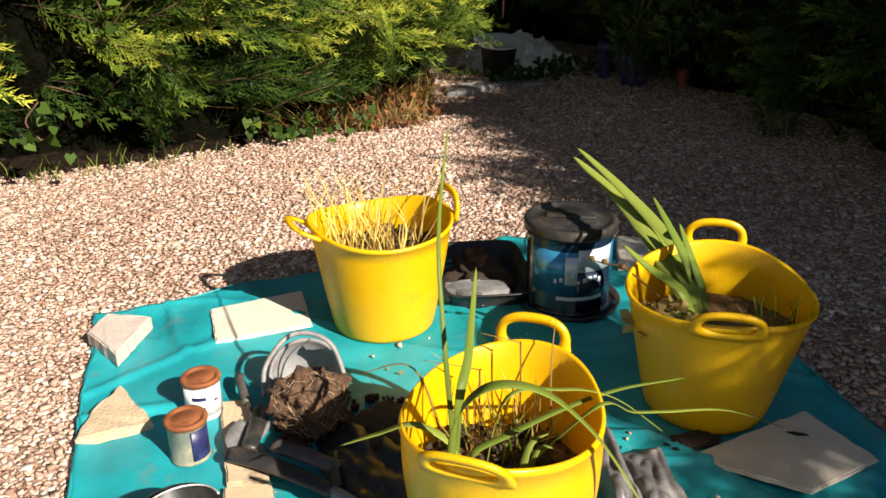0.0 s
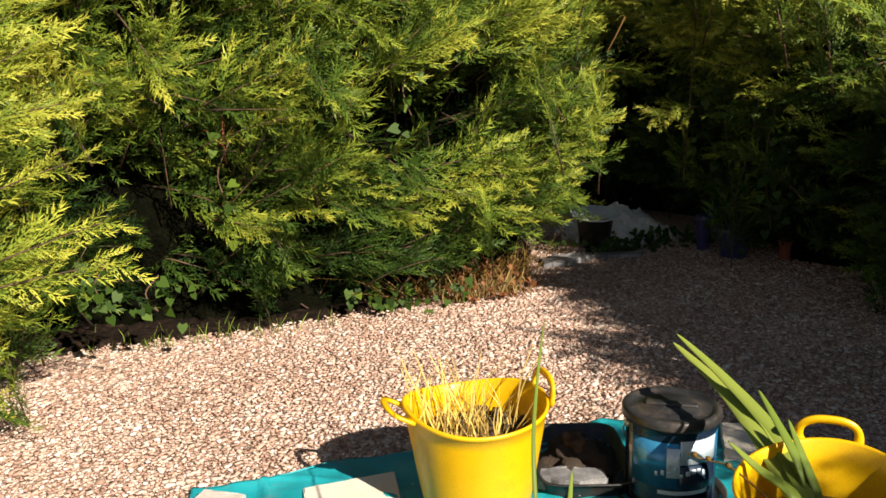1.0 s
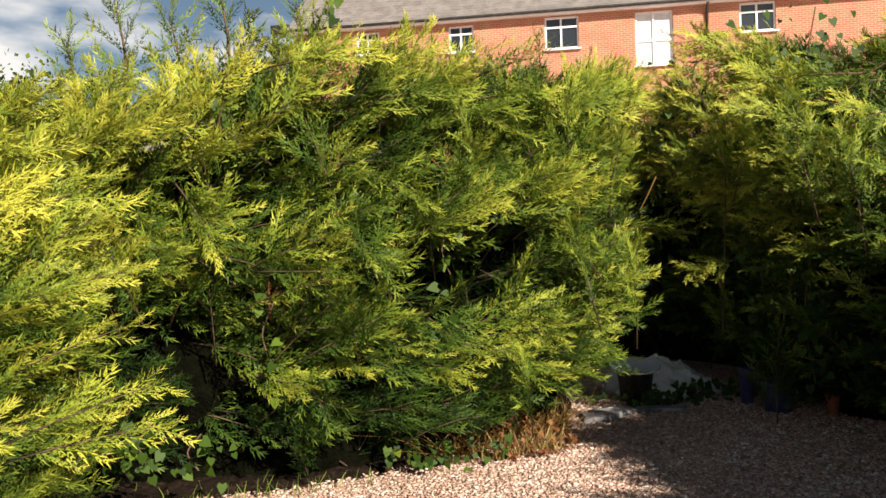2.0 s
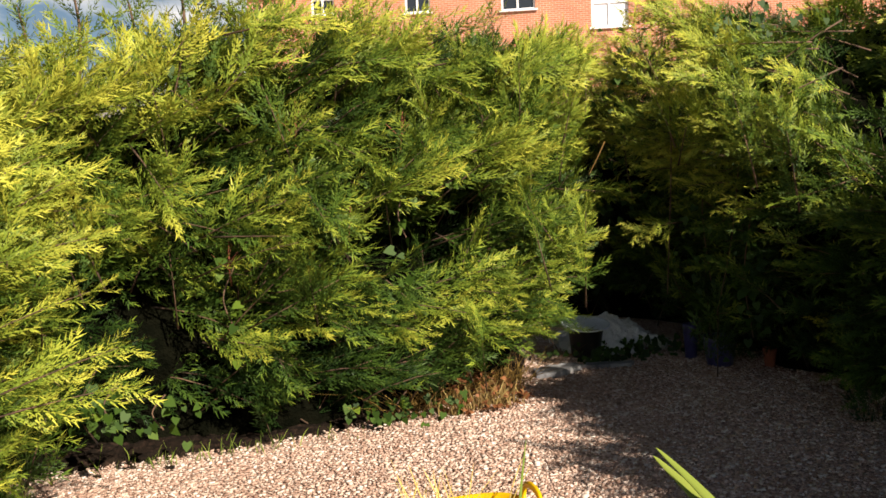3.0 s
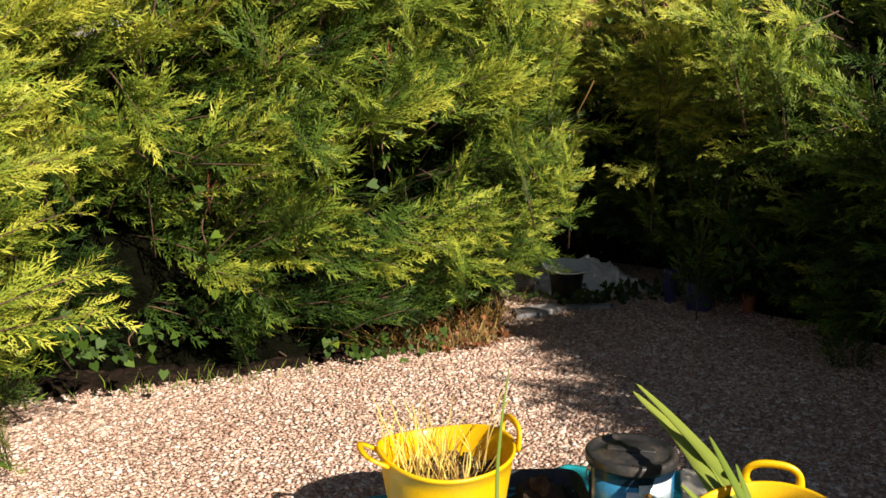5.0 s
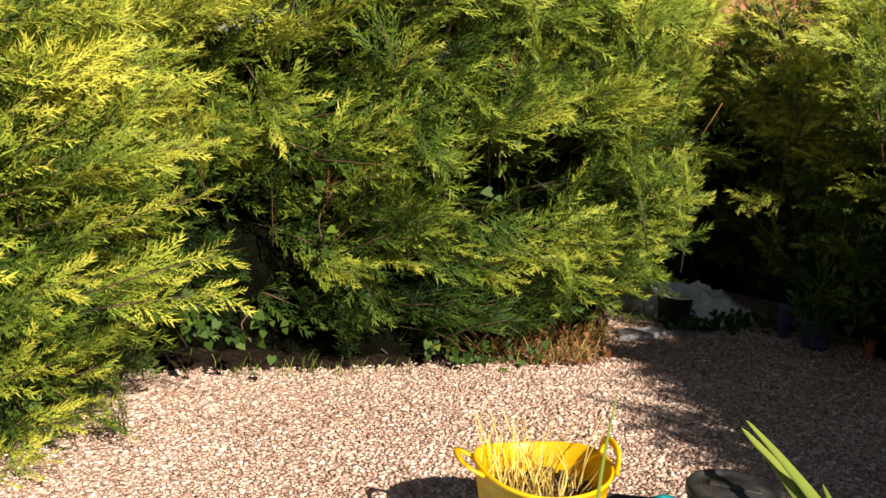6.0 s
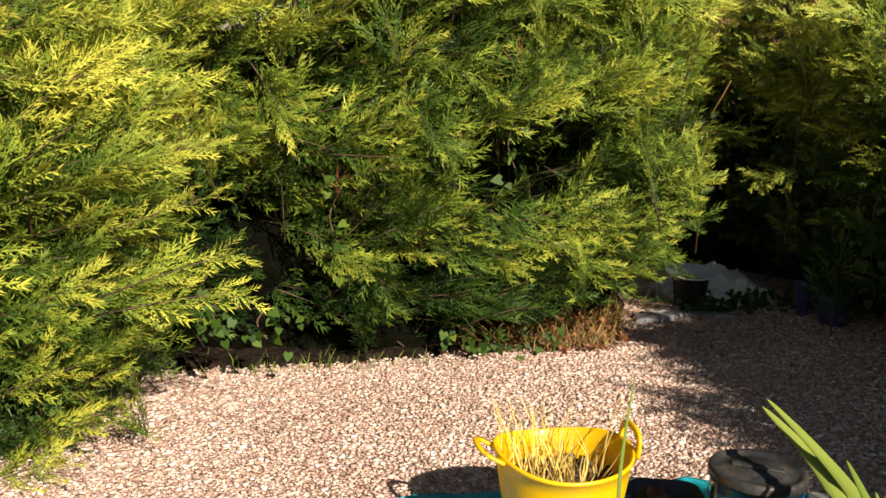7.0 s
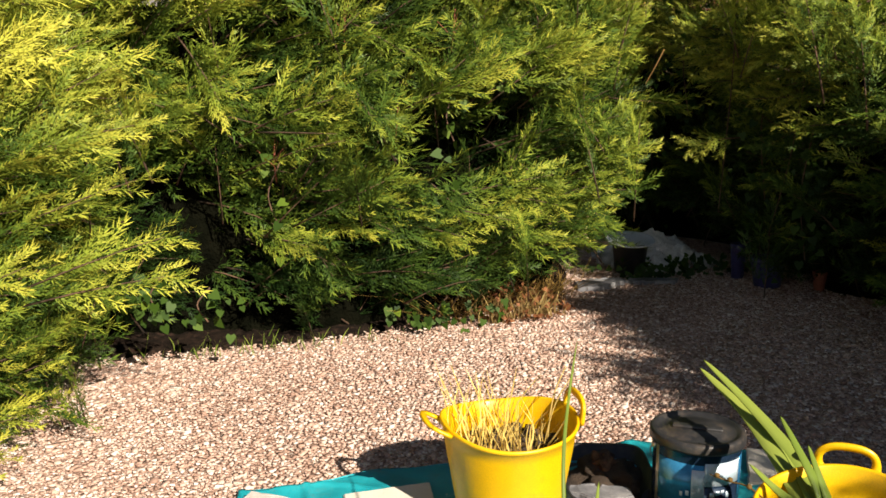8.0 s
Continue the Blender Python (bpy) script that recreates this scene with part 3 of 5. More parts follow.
M_WIRE = worn("dull_wire", (0.45, 0.44, 0.43), (0.66, 0.65, 0.63), 30, 0.4, 0.7)
M_ROOTS = worn("root_ball_soil", (0.03, 0.016, 0.009), (0.16, 0.09, 0.05), 30, 0.95, fine=170, relief=1.0, depth=0.006)
M_COMPOST = worn("brown_wet_compost", (0.06, 0.034, 0.012), (0.22, 0.13, 0.048), 18, 0.7, fine=150, relief=1.0, depth=0.006)
M_ROOTHAIR = leaf_material("fine_roots", [(0.0, (0.10, 0.055, 0.03)), (0.5, (0.30, 0.19, 0.11)), (1.0, (0.55, 0.42, 0.30))], 0.1, 0.7)
M_PLASTER = worn("white_rubble", (0.80, 0.77, 0.73), (0.90, 0.88, 0.85), 8, 0.9, fine=70, relief=0.9, depth=0.01, dirt=(0.36, 0.32, 0.28), dirt_amount=0.4)
M_WHITEPL = worn("white_plastic", (0.74, 0.78, 0.84), (0.84, 0.87, 0.92), 7, 0.4)
M_BLUEPOT = worn("blue_glazed_pot", (0.028, 0.026, 0.085), (0.06, 0.055, 0.17), 12, 0.35, dirt=(0.15, 0.13, 0.11))
M_REDPOT = worn("terracotta", (0.20, 0.06, 0.03), (0.34, 0.11, 0.06), 14, 0.85)
M_DEADLEAF = leaf_material("dead_leaf", [(0.0, (0.20, 0.13, 0.05)), (0.5, (0.42, 0.32, 0.12)), (1.0, (0.62, 0.54, 0.26))], 0.3, 0.6)

M_BROWNLEAF = leaf_material("brown_leaf", [(0.0, (0.10, 0.035, 0.015)), (0.5, (0.24, 0.095, 0.04)), (1.0, (0.40, 0.22, 0.10))], 0.25, 0.6)


def tarp_material():
    m, n, l, b = material("teal_tarpaulin", 0.36, 0, 0.55)
    big = noise_tex(n, l, 3.2, 7)
    col = ramp(n, l, big.outputs["Fac"], [(0.28, (0.006, 0.20, 0.24)), (0.55, (0.015, 0.32, 0.37)), (0.8, (0.05, 0.43, 0.47))]).outputs["Color"]
    st = noise_tex(n, l, 8.5, 9, 0.75)
    k = ramp(n, l, st.outputs["Fac"], [(0.56, (0, 0, 0)), (0.72, (0.55,) * 3)]).outputs["Color"]
    col = mixed(n, l, k, col, (0.16, 0.17, 0.13))
    dust = noise_tex(n, l, 150, 4)
    k = ramp(n, l, dust.outputs["Fac"], [(0.66, (0, 0, 0)), (0.72, (0.5,) * 3)]).outputs["Color"]
    col = mixed(n, l, k, col, (0.40, 0.34, 0.26))
    l.new(col, b.inputs["Base Color"])
    c = n.new("ShaderNodeTexCoord")
    height = None
    for axis in (0, 1):
        w = n.new("ShaderNodeTexWave")
        w.bands_direction = "XY"[axis]
        w.inputs["Scale"].default_value = 130
        l.new(c.outputs["Object"], w.inputs["Vector"])
        if height is None:
            height = w.outputs["Fac"]
        else:
            add = n.new("ShaderNodeMath")
            l.new(height, add.inputs[0])
            l.new(w.outputs["Fac"], add.inputs[1])
            height = add.outputs[0]
    crinkle = noise_tex(n, l, 26, 8, 0.7)
    both = n.new("ShaderNodeMath")
    both.operation = "MULTIPLY_ADD"
    l.new(crinkle.outputs["Fac"], both.inputs[0])
    both.inputs[1].default_value = 9.0
    l.new(height, both.inputs[2])
    bump(n, l, both.outputs[0], b, 0.35, 0.0012)
    return m


M_TARP = tarp_material()


# ---- tarpaulin ----
def interp_line(pts, f):
    p = np.array(pts, float)
    run = np.r_[0, np.cumsum(np.linalg.norm(np.diff(p, axis=0), axis=1))]
    return np.array([np.interp(f * run[-1], run, p[:, 0]), np.interp(f * run[-1], run, p[:, 1])])


def tarp_height(x, y):
    z = 0.010 + 0.010 * noise.noise((x * 2.1, y * 2.1, 1.0)) + 0.006 * noise.noise((x * 6, y * 5, 4.0)) + 0.0035 * noise.noise((x * 15 + y * 4, y * 13, 8.0))
    for k, (ang, off, freq) in enumerate(((0.5, 0.3, 1.6), (2.2, 1.1, 1.3), (1.2, 2.6, 1.9))):
        d = (x * math.cos(ang) + y * math.sin(ang)) * freq + off + 0.35 * noise.noise((x * 1.4, y * 1.4, 7.0 + k))
        r = abs((d % 1.0) - 0.5)
        z += 0.018 * math.exp(-(r / 0.03) ** 2) * (0.5 + 0.5 * noise.noise((x * 2, y * 2, 11.0 + k)))
    return z


def tarpaulin():
    root = empty("tarpaulin", Matrix(), "creased teal plastic tarpaulin spread on the gravel", "tarpaulin")
    topc = TARP[:8]
    right = [TARP[10], TARP[9], TARP[8], TARP[7]]
    left = [TARP[11], TARP[12], TARP[13], TARP[14], TARP[0]]
    bottom = [TARP[11], TARP[10]]
    nu, nv = 190, 200
    bm = bmesh.new()
    c00, c10, c01, c11 = (np.array(p) for p in (TARP[11], TARP[10], TARP[0], TARP[7]))
    grid = []
    for j in range(nv + 1):
        v = j / nv
        row = []
        for i in range(nu + 1):
            u = i / nu
            p = (1 - v) * interp_line(bottom, u) + v * interp_line(topc, u) + (1 - u) * interp_line(left, v) + u * interp_line(right, v)
            p = p - ((1 - u) * (1 - v) * c00 + u * (1 - v) * c10 + (1 - u) * v * c01 + u * v * c11)
            edge = min(u, 1 - u, 1 - v)
            z = tarp_height(p[0], p[1])
            if edge < 0.035:
                z += (0.035 - edge) * 0.35 * (0.5 + noise.noise((p[0] * 5, p[1] * 5, 2.0)))
                p = p + 0.012 * np.array([noise.noise((p[0] * 7, p[1] * 7, 3.0)), noise.noise((p[0] * 7, p[1] * 7, 9.0))])
            row.append(bm.verts.new((p[0], p[1], max(z, 0.003))))
        grid.append(row)
    for j in range(nv):
        for i in range(nu):
            bm.faces.new((grid[j][i], grid[j][i + 1], grid[j + 1][i + 1], grid[j + 1][i]))
    sheet = part("sheet", bm, M_TARP, root)
    sol = sheet.modifiers.new("thickness", "SOLIDIFY")
    sol.thickness, sol.offset = 0.0012, -1
    # rolled hem along the edges
    bm = bmesh.new()
    for line in (left, topc, right):
        pts = [interp_line(line, k / 40) for k in range(41)]
        tube(bm, [(p[0], p[1], tarp_height(p[0], p[1]) + 0.003) for p in pts], 0.004, 5)
    part("hem", bm, M_TARP, root)


tarpaulin()


# ---- yellow tubs ----
def handle_mesh(width=0.078, rise=0.060, hole=(0.057, 0.029)):
    bm = bmesh.new()
    n = 40
    loops = []
    for off in (-0.0045, 0.0045):
        outer, inner = [], []
        for k in range(n):
            a = 2 * math.pi * k / n
            c, s = math.cos(a), math.sin(a)
            wide = width * (1.0 if s > 0 else 1.0 + 0.22 * -s)
            outer.append(bm.verts.new((wide * math.copysign(abs(c) ** 0.8, c), off, 0.012 + (rise if s > 0 else 0.04) * math.copysign(abs(s) ** 0.8, s))))
            inner.append(bm.verts.new((hole[0] * math.copysign(abs(c) ** 0.75, c), off * 1.1, 0.024 + hole[1] * math.copysign(abs(s) ** 0.75, s))))
        loops.append((outer, inner))
    (o0, i0), (o1, i1) = loops
    for k in range(n):
        m = (k + 1) % n
        bm.faces.new((o0[k], o0[m], i0[m], i0[k]))
        bm.faces.new((o1[k], i1[k], i1[m], o1[m]))
        bm.faces.new((o0[k], o1[k], o1[m], o0[m]))
        bm.faces.new((i0[k], i0[m], i1[m], i1[k]))
    edges = [e for e in bm.edges if e.calc_face_angle(0) > 1.0]
    bmesh.ops.bevel(bm, geom=edges, offset=0.0025, segments=2, affect="EDGES")
    return bm


def tub(place, turn, top, base, height, oval, tilts, label, tilt=(0, 0)):
    """A flexible tub: place of its base, turn of the handles' axis, radii, squeeze across the handles, lean of each handle."""
    root = empty("garden_tub", pose(place[0], place[1], place[2], tilt[0], tilt[1], turn), label, "tub", "yellow tubs on the tarpaulin")
    bm = bmesh.new()
    prof = [(0.001, 0.006), (base * 0.7, 0.004), (base - 0.012, 0.0), (base - 0.003, 0.004), (base, 0.014)]
    for k in range(1, 9):
        f = k / 8
        prof.append((base + (top - base) * (f ** 0.92), 0.014 + (height - 0.03) * f))
    prof += [(top + 0.004, height - 0.014), (top + 0.007, height - 0.008), (top + 0.006, height - 0.001), (top + 0.001, height + 0.001), (top - 0.004, height - 0.004)]
    for k in range(7, -1, -1):
        f = k / 8
        prof.append((base + (top - base) * (f ** 0.92) - 0.005, 0.016 + (height - 0.03) * f))
    prof.append((0.001, 0.015))
    lathe(bm, prof, 64)
    for v in bm.verts:
        f = max(0, v.co.z / height)
        a = math.atan2(v.co.y, v.co.x)
        v.co.y *= 1 + (oval - 1) * f * f
        v.co.z += 0.014 * f ** 3 * math.cos(2 * a) + 0.003 * f * math.sin(3 * a + turn)
        wob = 1 + 0.005 * f * math.sin(5 * a + turn) + 0.006 * f * math.cos(3 * a)
        v.co.x *= wob
        v.co.y *= wob
    part("body", bm, M_TUB, root)
    for side, lean in zip((0, 180), tilts):
        m = pose(0, 0, 0, 0, 0, side) @ Matrix.Translation((top + 0.003, 0, height)) @ pose(0, 0, 0, 0, lean, 0) @ pose(0, 0, 0, 0, 0, 90)
        part("handle", handle_mesh(), M_TUB, root, "arched yellow grip with an oval hole", m=m)
    return root


TUB_A = tub((0.19, 2.175, 0.012), 12, 0.205, 0.152, 0.33, 1.0, (8, 62), "bright yellow flexible tub holding dry straw-coloured grass")
TUB_B = tub((0.288, 1.18, 0.012), 60, 0.222, 0.150, 0.34, 0.79, (3, 35), "bright yellow flexible tub holding long green leaves", (0, 2))
TUB_C = tub((0.928, 1.578, 0.020), 66, 0.212, 0.152, 0.33, 1.0, (2, 26), "bright yellow flexible tub half in shade with broad cut leaves", (0, -3.5))


# ---- plants in the tubs ----
def ribbon(bm, pts, width, fold=0.25, thick=0.0, tipped=True, side=None, layer=None, tone=0.5):
    """A leaf blade along points, folded along its midrib."""
    n = len(pts)
    rows = []
    for i, p in enumerate(pts):
        d = (pts[min(i + 1, n - 1)] - pts[max(i - 1, 0)]).normalized()
        s = side if side is not None else d.cross(Vector((0, 0, 1)))
        s = (s - d * s.dot(d))
        s = s.normalized() if s.length > 1e-3 else Vector((1, 0, 0))
        u = s.cross(d)
        f = i / (n - 1)
        w = width * (min(1, 0.35 + f * 2) * (1 - f) ** 0.45 if tipped else 1)
        w = max(w, 0.0006)
        rows.append([bm.verts.new(p - s * w * 0.5 + u * w * fold * 0.5), bm.verts.new(p), bm.verts.new(p + s * w * 0.5 + u * w * fold * 0.5)])
        if layer:
            for v in rows[-1]:
                v[layer] = tone + 0.25 * (f - 0.4)
    for a, b in zip(rows, rows[1:]):
        bm.faces.new((a[0], a[1], b[1], b[0]))
        bm.faces.new((a[1], a[2], b[2], b[1]))


def blade_part(name, pts, width, mat, parent, tone=0.5, side=None, fold=0.3, label="", thick=0.0012):
    bm = bmesh.new()
    layer = bm.verts.layers.float.new("tone")
    ribbon(bm, spline(pts, 8), width, fold, side=side, layer=layer, tone=tone)
    ob = part(name, bm, mat, parent, label)
    ob.modifiers.new("thickness", "SOLIDIFY").thickness = thick
    return ob


def grass_tuft(name, parent, mat, places, seed, tone=0.5):
    """Thin blades: rows of (root, tip, width)."""
    rng = random.Random(seed)
    bm = bmesh.new()
    layer = bm.verts.layers.float.new("tone")
    for a, b, w in places:
        a, b = Vector(a), Vector(b)
        mid = (a + b) / 2 + Vector((rng.uniform(-1, 1), rng.uniform(-1, 1), 0.3)) * (b - a).length * 0.10
        ribbon(bm, spline([a, mid, b], 3), w, 0.3, side=Vector((rng.uniform(-1, 1), rng.uniform(-1, 1), 0)), layer=layer, tone=tone + rng.uniform(-0.25, 0.25))
    ob = part(name, bm, mat, parent)
    return tagged(ob, kind="stuff")


def soil_disc(parent, centre, radius, z, seed, mat=M_SOIL):
    bm = bmesh.new()
    c = bm.verts.new((centre[0], centre[1], z + 0.012))
    prev = None
    for k in range(1, 15):
        ring = []
        for i in range(48):
            a = 2 * math.pi * i / 48
            r = radius * k / 14
            x, y = centre[0] + r * math.cos(a), centre[1] + r * math.sin(a)
            ring.append(bm.verts.new((x, y, z + 0.016 * noise.noise((x * 14, y * 14, seed)) + 0.012 * noise.noise((x * 45, y * 45, seed)))))
        for i in range(48):
            if prev:
                bm.faces.new((prev[i], prev[(i + 1) % 48], ring[(i + 1) % 48], ring[i]))
            else:
                bm.faces.new((c, ring[i], ring[(i + 1) % 48]))
        prev = ring
    return part("soil", bm, mat, parent, "dark crumbly wet soil", smooth=False)


def clods(name, parent, mat, centre, radius, z, count, size, seed):
    """Small lumps, joined."""
    rng = np.random.default_rng(seed)
    cube = np.array([(-1, -1, -1), (1, -1, -1), (1, 1, -1), (-1, 1, -1), (-1, -1, 1), (1, -1, 1), (1, 1, 1), (-1, 1, 1)], float) * 0.6
    faces = np.array([(0, 3, 2, 1), (4, 5, 6, 7), (0, 1, 5, 4), (1, 2, 6, 5), (2, 3, 7, 6), (3, 0, 4, 7)])
    r, a = radius * np.sqrt(rng.random(count)), rng.uniform(0, 6.283, count)
    v = cube[None] * (1 + rng.uniform(-0.4, 0.4, (count, 8, 3))) * (size * rng.gamma(3, 0.33, count))[:, None, None]
    v += np.stack([centre[0] + r * np.cos(a), centre[1] + r * np.sin(a), z + rng.uniform(0, size, count)], -1)[:, None]
    ob = array_mesh(name, v.reshape(-1, 3), (faces[None] + 8 * np.arange(count)[:, None, None]).reshape(-1, 4), mat, parent, smooth=True)
    return tagged(ob, kind="stuff")


def rim_stems(centre, radius, z, count, seed, low, high, lean, width):
    rng = random.Random(seed)
    rows = []
    for _ in range(count):
        a, r = rng.uniform(0, 6.283), radius * math.sqrt(rng.random())
        x, y = centre[0] + r * math.cos(a), centre[1] + r * math.sin(a)
        h = rng.uniform(low, high)
        rows.append(((x, y, z), (x + rng.gauss(0, lean) * h, y + rng.gauss(0, lean) * h, z + h), rng.uniform(0.6, 1.3) * width))
    return rows


dry = empty("dry_grass_plant", pose(0, 0, 0), "clump of dry straw-yellow grass in a yellow tub", "plant")
soil_disc(dry, (0.19, 2.175), 0.178, 0.235, 1, M_COMPOST)
clods("soil_crumb", dry, M_SOIL, (0.19, 2.175), 0.165, 0.24, 260, 0.008, 4)
grass_tuft("grass_stem", dry, M_STRAW, rim_stems((0.185, 2.19), 0.13, 0.235, 110, 3, 0.04, 0.16, 0.28, 0.006), 3, 0.85)
grass_tuft("tall_stem", dry, M_STRAW, rim_stems((0.12, 2.24), 0.12, 0.235, 40, 8, 0.14, 0.25, 0.25, 0.005), 9, 1.0)
for k, (x, y, tx, ty, tz) in enumerate(((0.29, 2.16, 0.40, 2.25, 0.46), (0.31, 2.2, 0.385, 2.30, 0.47), (0.09, 2.2, -0.02, 2.36, 0.43), (0.12, 2.2, 0.02, 2.38, 0.45))):
    blade_part("stalk", [(x, y, 0.235), ((x + tx) / 2 - 0.012, (y + ty) / 2, (0.235 + tz) / 2 + 0.02), (tx, ty, tz)], 0.006, M_STRAW, dry, 0.8)

iris = empty("sword_leaf_plant", pose(0, 0, 0), "long green arching leaves rooted in wet soil in the front tub", "plant")
soil_disc(iris, (0.285, 1.175), 0.166, 0.20, 5, M_COMPOST)
clods("soil_crumb", iris, M_SOIL, (0.29, 1.195), 0.15, 0.205, 160, 0.008, 6)
LONG = [
    ([(0.181, 1.12, 0.20), (0.19, 1.15, 0.31), (0.204, 1.286, 0.415), (0.213, 1.389, 0.566), (0.24, 1.492, 0.666), (0.276, 1.595, 0.768)], 0.013, 0.30, Vector((1, 0.1, 0))),
    ([(0.186, 1.12, 0.20), (0.196, 1.13, 0.395), (0.224, 1.183, 0.45), (0.251, 1.267, 0.492), (0.278, 1.35, 0.55)], 0.022, 0.42, Vector((1, 0.2, 0))),
    ([(0.171, 1.11, 0.20), (0.179, 1.069, 0.396), (0.213, 1.057, 0.464), (0.266, 1.046, 0.48), (0.328, 1.034, 0.457), (0.395, 1.023, 0.39), (0.445, 1.011, 0.317), (0.486, 0.995, 0.245)], 0.030, 0.60, None),
    ([(0.20, 1.12, 0.21), (0.215, 1.11, 0.302), (0.289, 1.15, 0.305), (0.413, 1.2, 0.312), (0.546, 1.25, 0.306), (0.71, 1.3, 0.28)], 0.018, 0.45, None),
    ([(0.25, 1.16, 0.21), (0.287, 1.15, 0.385), (0.401, 1.175, 0.372), (0.477, 1.2, 0.340), (0.548, 1.225, 0.288), (0.646, 1.25, 0.193)], 0.013, 0.72, None),
    ([(0.33, 1.17, 0.21), (0.459, 1.15, 0.345), (0.544, 1.188, 0.295), (0.634, 1.225, 0.258), (0.793, 1.262, 0.214), (0.962, 1.3, 0.12)], 0.013, 0.70, None),
    ([(0.20, 1.12, 0.21), (0.19, 1.12, 0.31), (0.125, 1.15, 0.352), (0.06, 1.175, 0.325), (-0.005, 1.2, 0.293)], 0.022, 0.80, None),
    ([(0.281, 1.06, 0.21), (0.305, 1.09, 0.29), (0.326, 1.11, 0.316), (0.368, 1.15, 0.30)], 0.016, 0.60, None),
    ([(0.30, 1.08, 0.21), (0.34, 1.12, 0.29), (0.39, 1.13, 0.27)], 0.012, 0.55, None),
]
for pts, w, tone, side in LONG:
    blade_part("leaf", pts, w, M_GREEN_BLADE, iris, tone, side)
grass_tuft("short_grass", iris, M_STRAW, rim_stems((0.31, 1.26), 0.10, 0.20, 40, 13, 0.06, 0.15, 0.3, 0.004), 13, 0.45)
grass_tuft("green_grass", iris, M_GREEN_BLADE, rim_stems((0.33, 1.24), 0.09, 0.20, 12, 15, 0.05, 0.13, 0.3, 0.005), 15, 0.25)
for pts in ([(0.40, 1.22, 0.21), (0.42, 1.30, 0.33), (0.445, 1.36, 0.42)], [(0.36, 1.3, 0.21), (0.365, 1.33, 0.37), (0.36, 1.335, 0.385), (0.29, 1.36, 0.40)], [(0.27, 1.28, 0.21), (0.275, 1.3, 0.34), (0.27, 1.305, 0.352), (0.17, 1.33, 0.37)], [(0.20, 1.25, 0.21), (0.15, 1.32, 0.36), (0.05, 1.36, 0.34)]):
    blade_part("dry_stalk", pts, 0.005, M_STRAW, iris, 0.2)

flag = empty("broad_leaf_plant", pose(0, 0, 0), "broad cut green leaves leaning out of the shaded tub", "plant")
soil_disc(flag, (0.925, 1.565), 0.180, 0.240, 8, M_COMPOST)
BROAD = [
    ([(0.895, 1.60, 0.24), (0.876, 1.66, 0.285), (0.868, 1.843, 0.355), (0.86, 2.067, 0.397), (0.809, 2.29, 0.452)], 0.066, 0.72),
    ([(0.905, 1.61, 0.24), (0.897, 1.66, 0.295), (0.905, 1.843, 0.362), (0.867, 2.047, 0.425), (0.805, 2.25, 0.492)], 0.054, 0.62),
    ([(0.885, 1.59, 0.24), (0.85, 1.62, 0.31), (0.797, 1.68, 0.346), (0.749, 1.74, 0.39)], 0.034, 0.5),
    ([(0.93, 1.62, 0.24), (0.925, 1.66, 0.30), (0.915, 1.72, 0.37), (0.915, 1.78, 0.42)], 0.030, 0.35),
    ([(0.92, 1.64, 0.24), (0.90, 1.70, 0.35), (0.885, 1.79, 0.42), (0.885, 1.88, 0.458)], 0.03, 0.40),
]
for pts, w, tone in BROAD:
    ob = blade_part("leaf", pts, w, M_GREEN_BLADE, flag, tone, Vector((0.9, 0.35, 0.25)), 0.35, thick=0.003)
grass_tuft("green_shoot", flag, M_GREEN_BLADE, rim_stems((1.0, 1.47), 0.08, 0.235, 26, 21, 0.04, 0.12, 0.25, 0.006), 21, 0.45)


def leaf_litter(name, parent, mat, centre, radius, z, height, count, size, seed, tone=0.5):
    """Small folded leaves lying anyhow in a heap."""
    rng = np.random.default_rng(seed)
    vs, ts = [], []
    shape = np.array([(0, 0, 0), (0.38, 0.5, 0.12), (0, 1, 0.05), (-0.38, 0.5, 0.12)])
    for _ in range(count):
        r, a = radius * math.sqrt(rng.random()), rng.uniform(0, 6.283)
        p = np.array([centre[0] + r * math.cos(a), centre[1] + r * math.sin(a), z + height * (1 - (r / radius) ** 2) * rng.random()])
        rot = frame_of(rng.normal(0, 1, 3) * (1, 1, 0.5), rng.normal(0, 0.6, 3) + (0, 0, 1))
        vs.append((shape * size * rng.uniform(0.6, 1.3)) @ rot.T + p)
        ts.append(np.full(4, tone + rng.normal(0, 0.15)))
    v = np.concatenate(vs)
    return tagged(array_mesh(name, v, np.arange(len(v)).reshape(-1, 4), mat, parent, np.concatenate(ts)), kind="stuff")


leaf_litter("leaf_litter", flag, M_DEADLEAF, (0.80, 1.58), 0.085, 0.24, 0.07, 190, 0.034, 31, 0.6)
leaf_litter("moss_leaf", flag, M_IVY, (0.82, 1.55), 0.08, 0.24, 0.05, 60, 0.03, 33, 0.6)
bm = bmesh.new()
tube(bm, spline([(0.80, 1.62, 0.30), (0.74, 1.70, 0.345), (0.70, 1.74, 0.345), (0.655, 1.75, 0.36)], 6), 0.003, 5, 0.5)
for p in ((0.735, 1.70, 0.35), (0.70, 1.735, 0.352), (0.67, 1.745, 0.36)):
    bmesh.ops.create_icosphere(bm, subdivisions=1, radius=0.008, matrix=Matrix.Translation(p))
part("twig", bm, M_STRAW, flag)


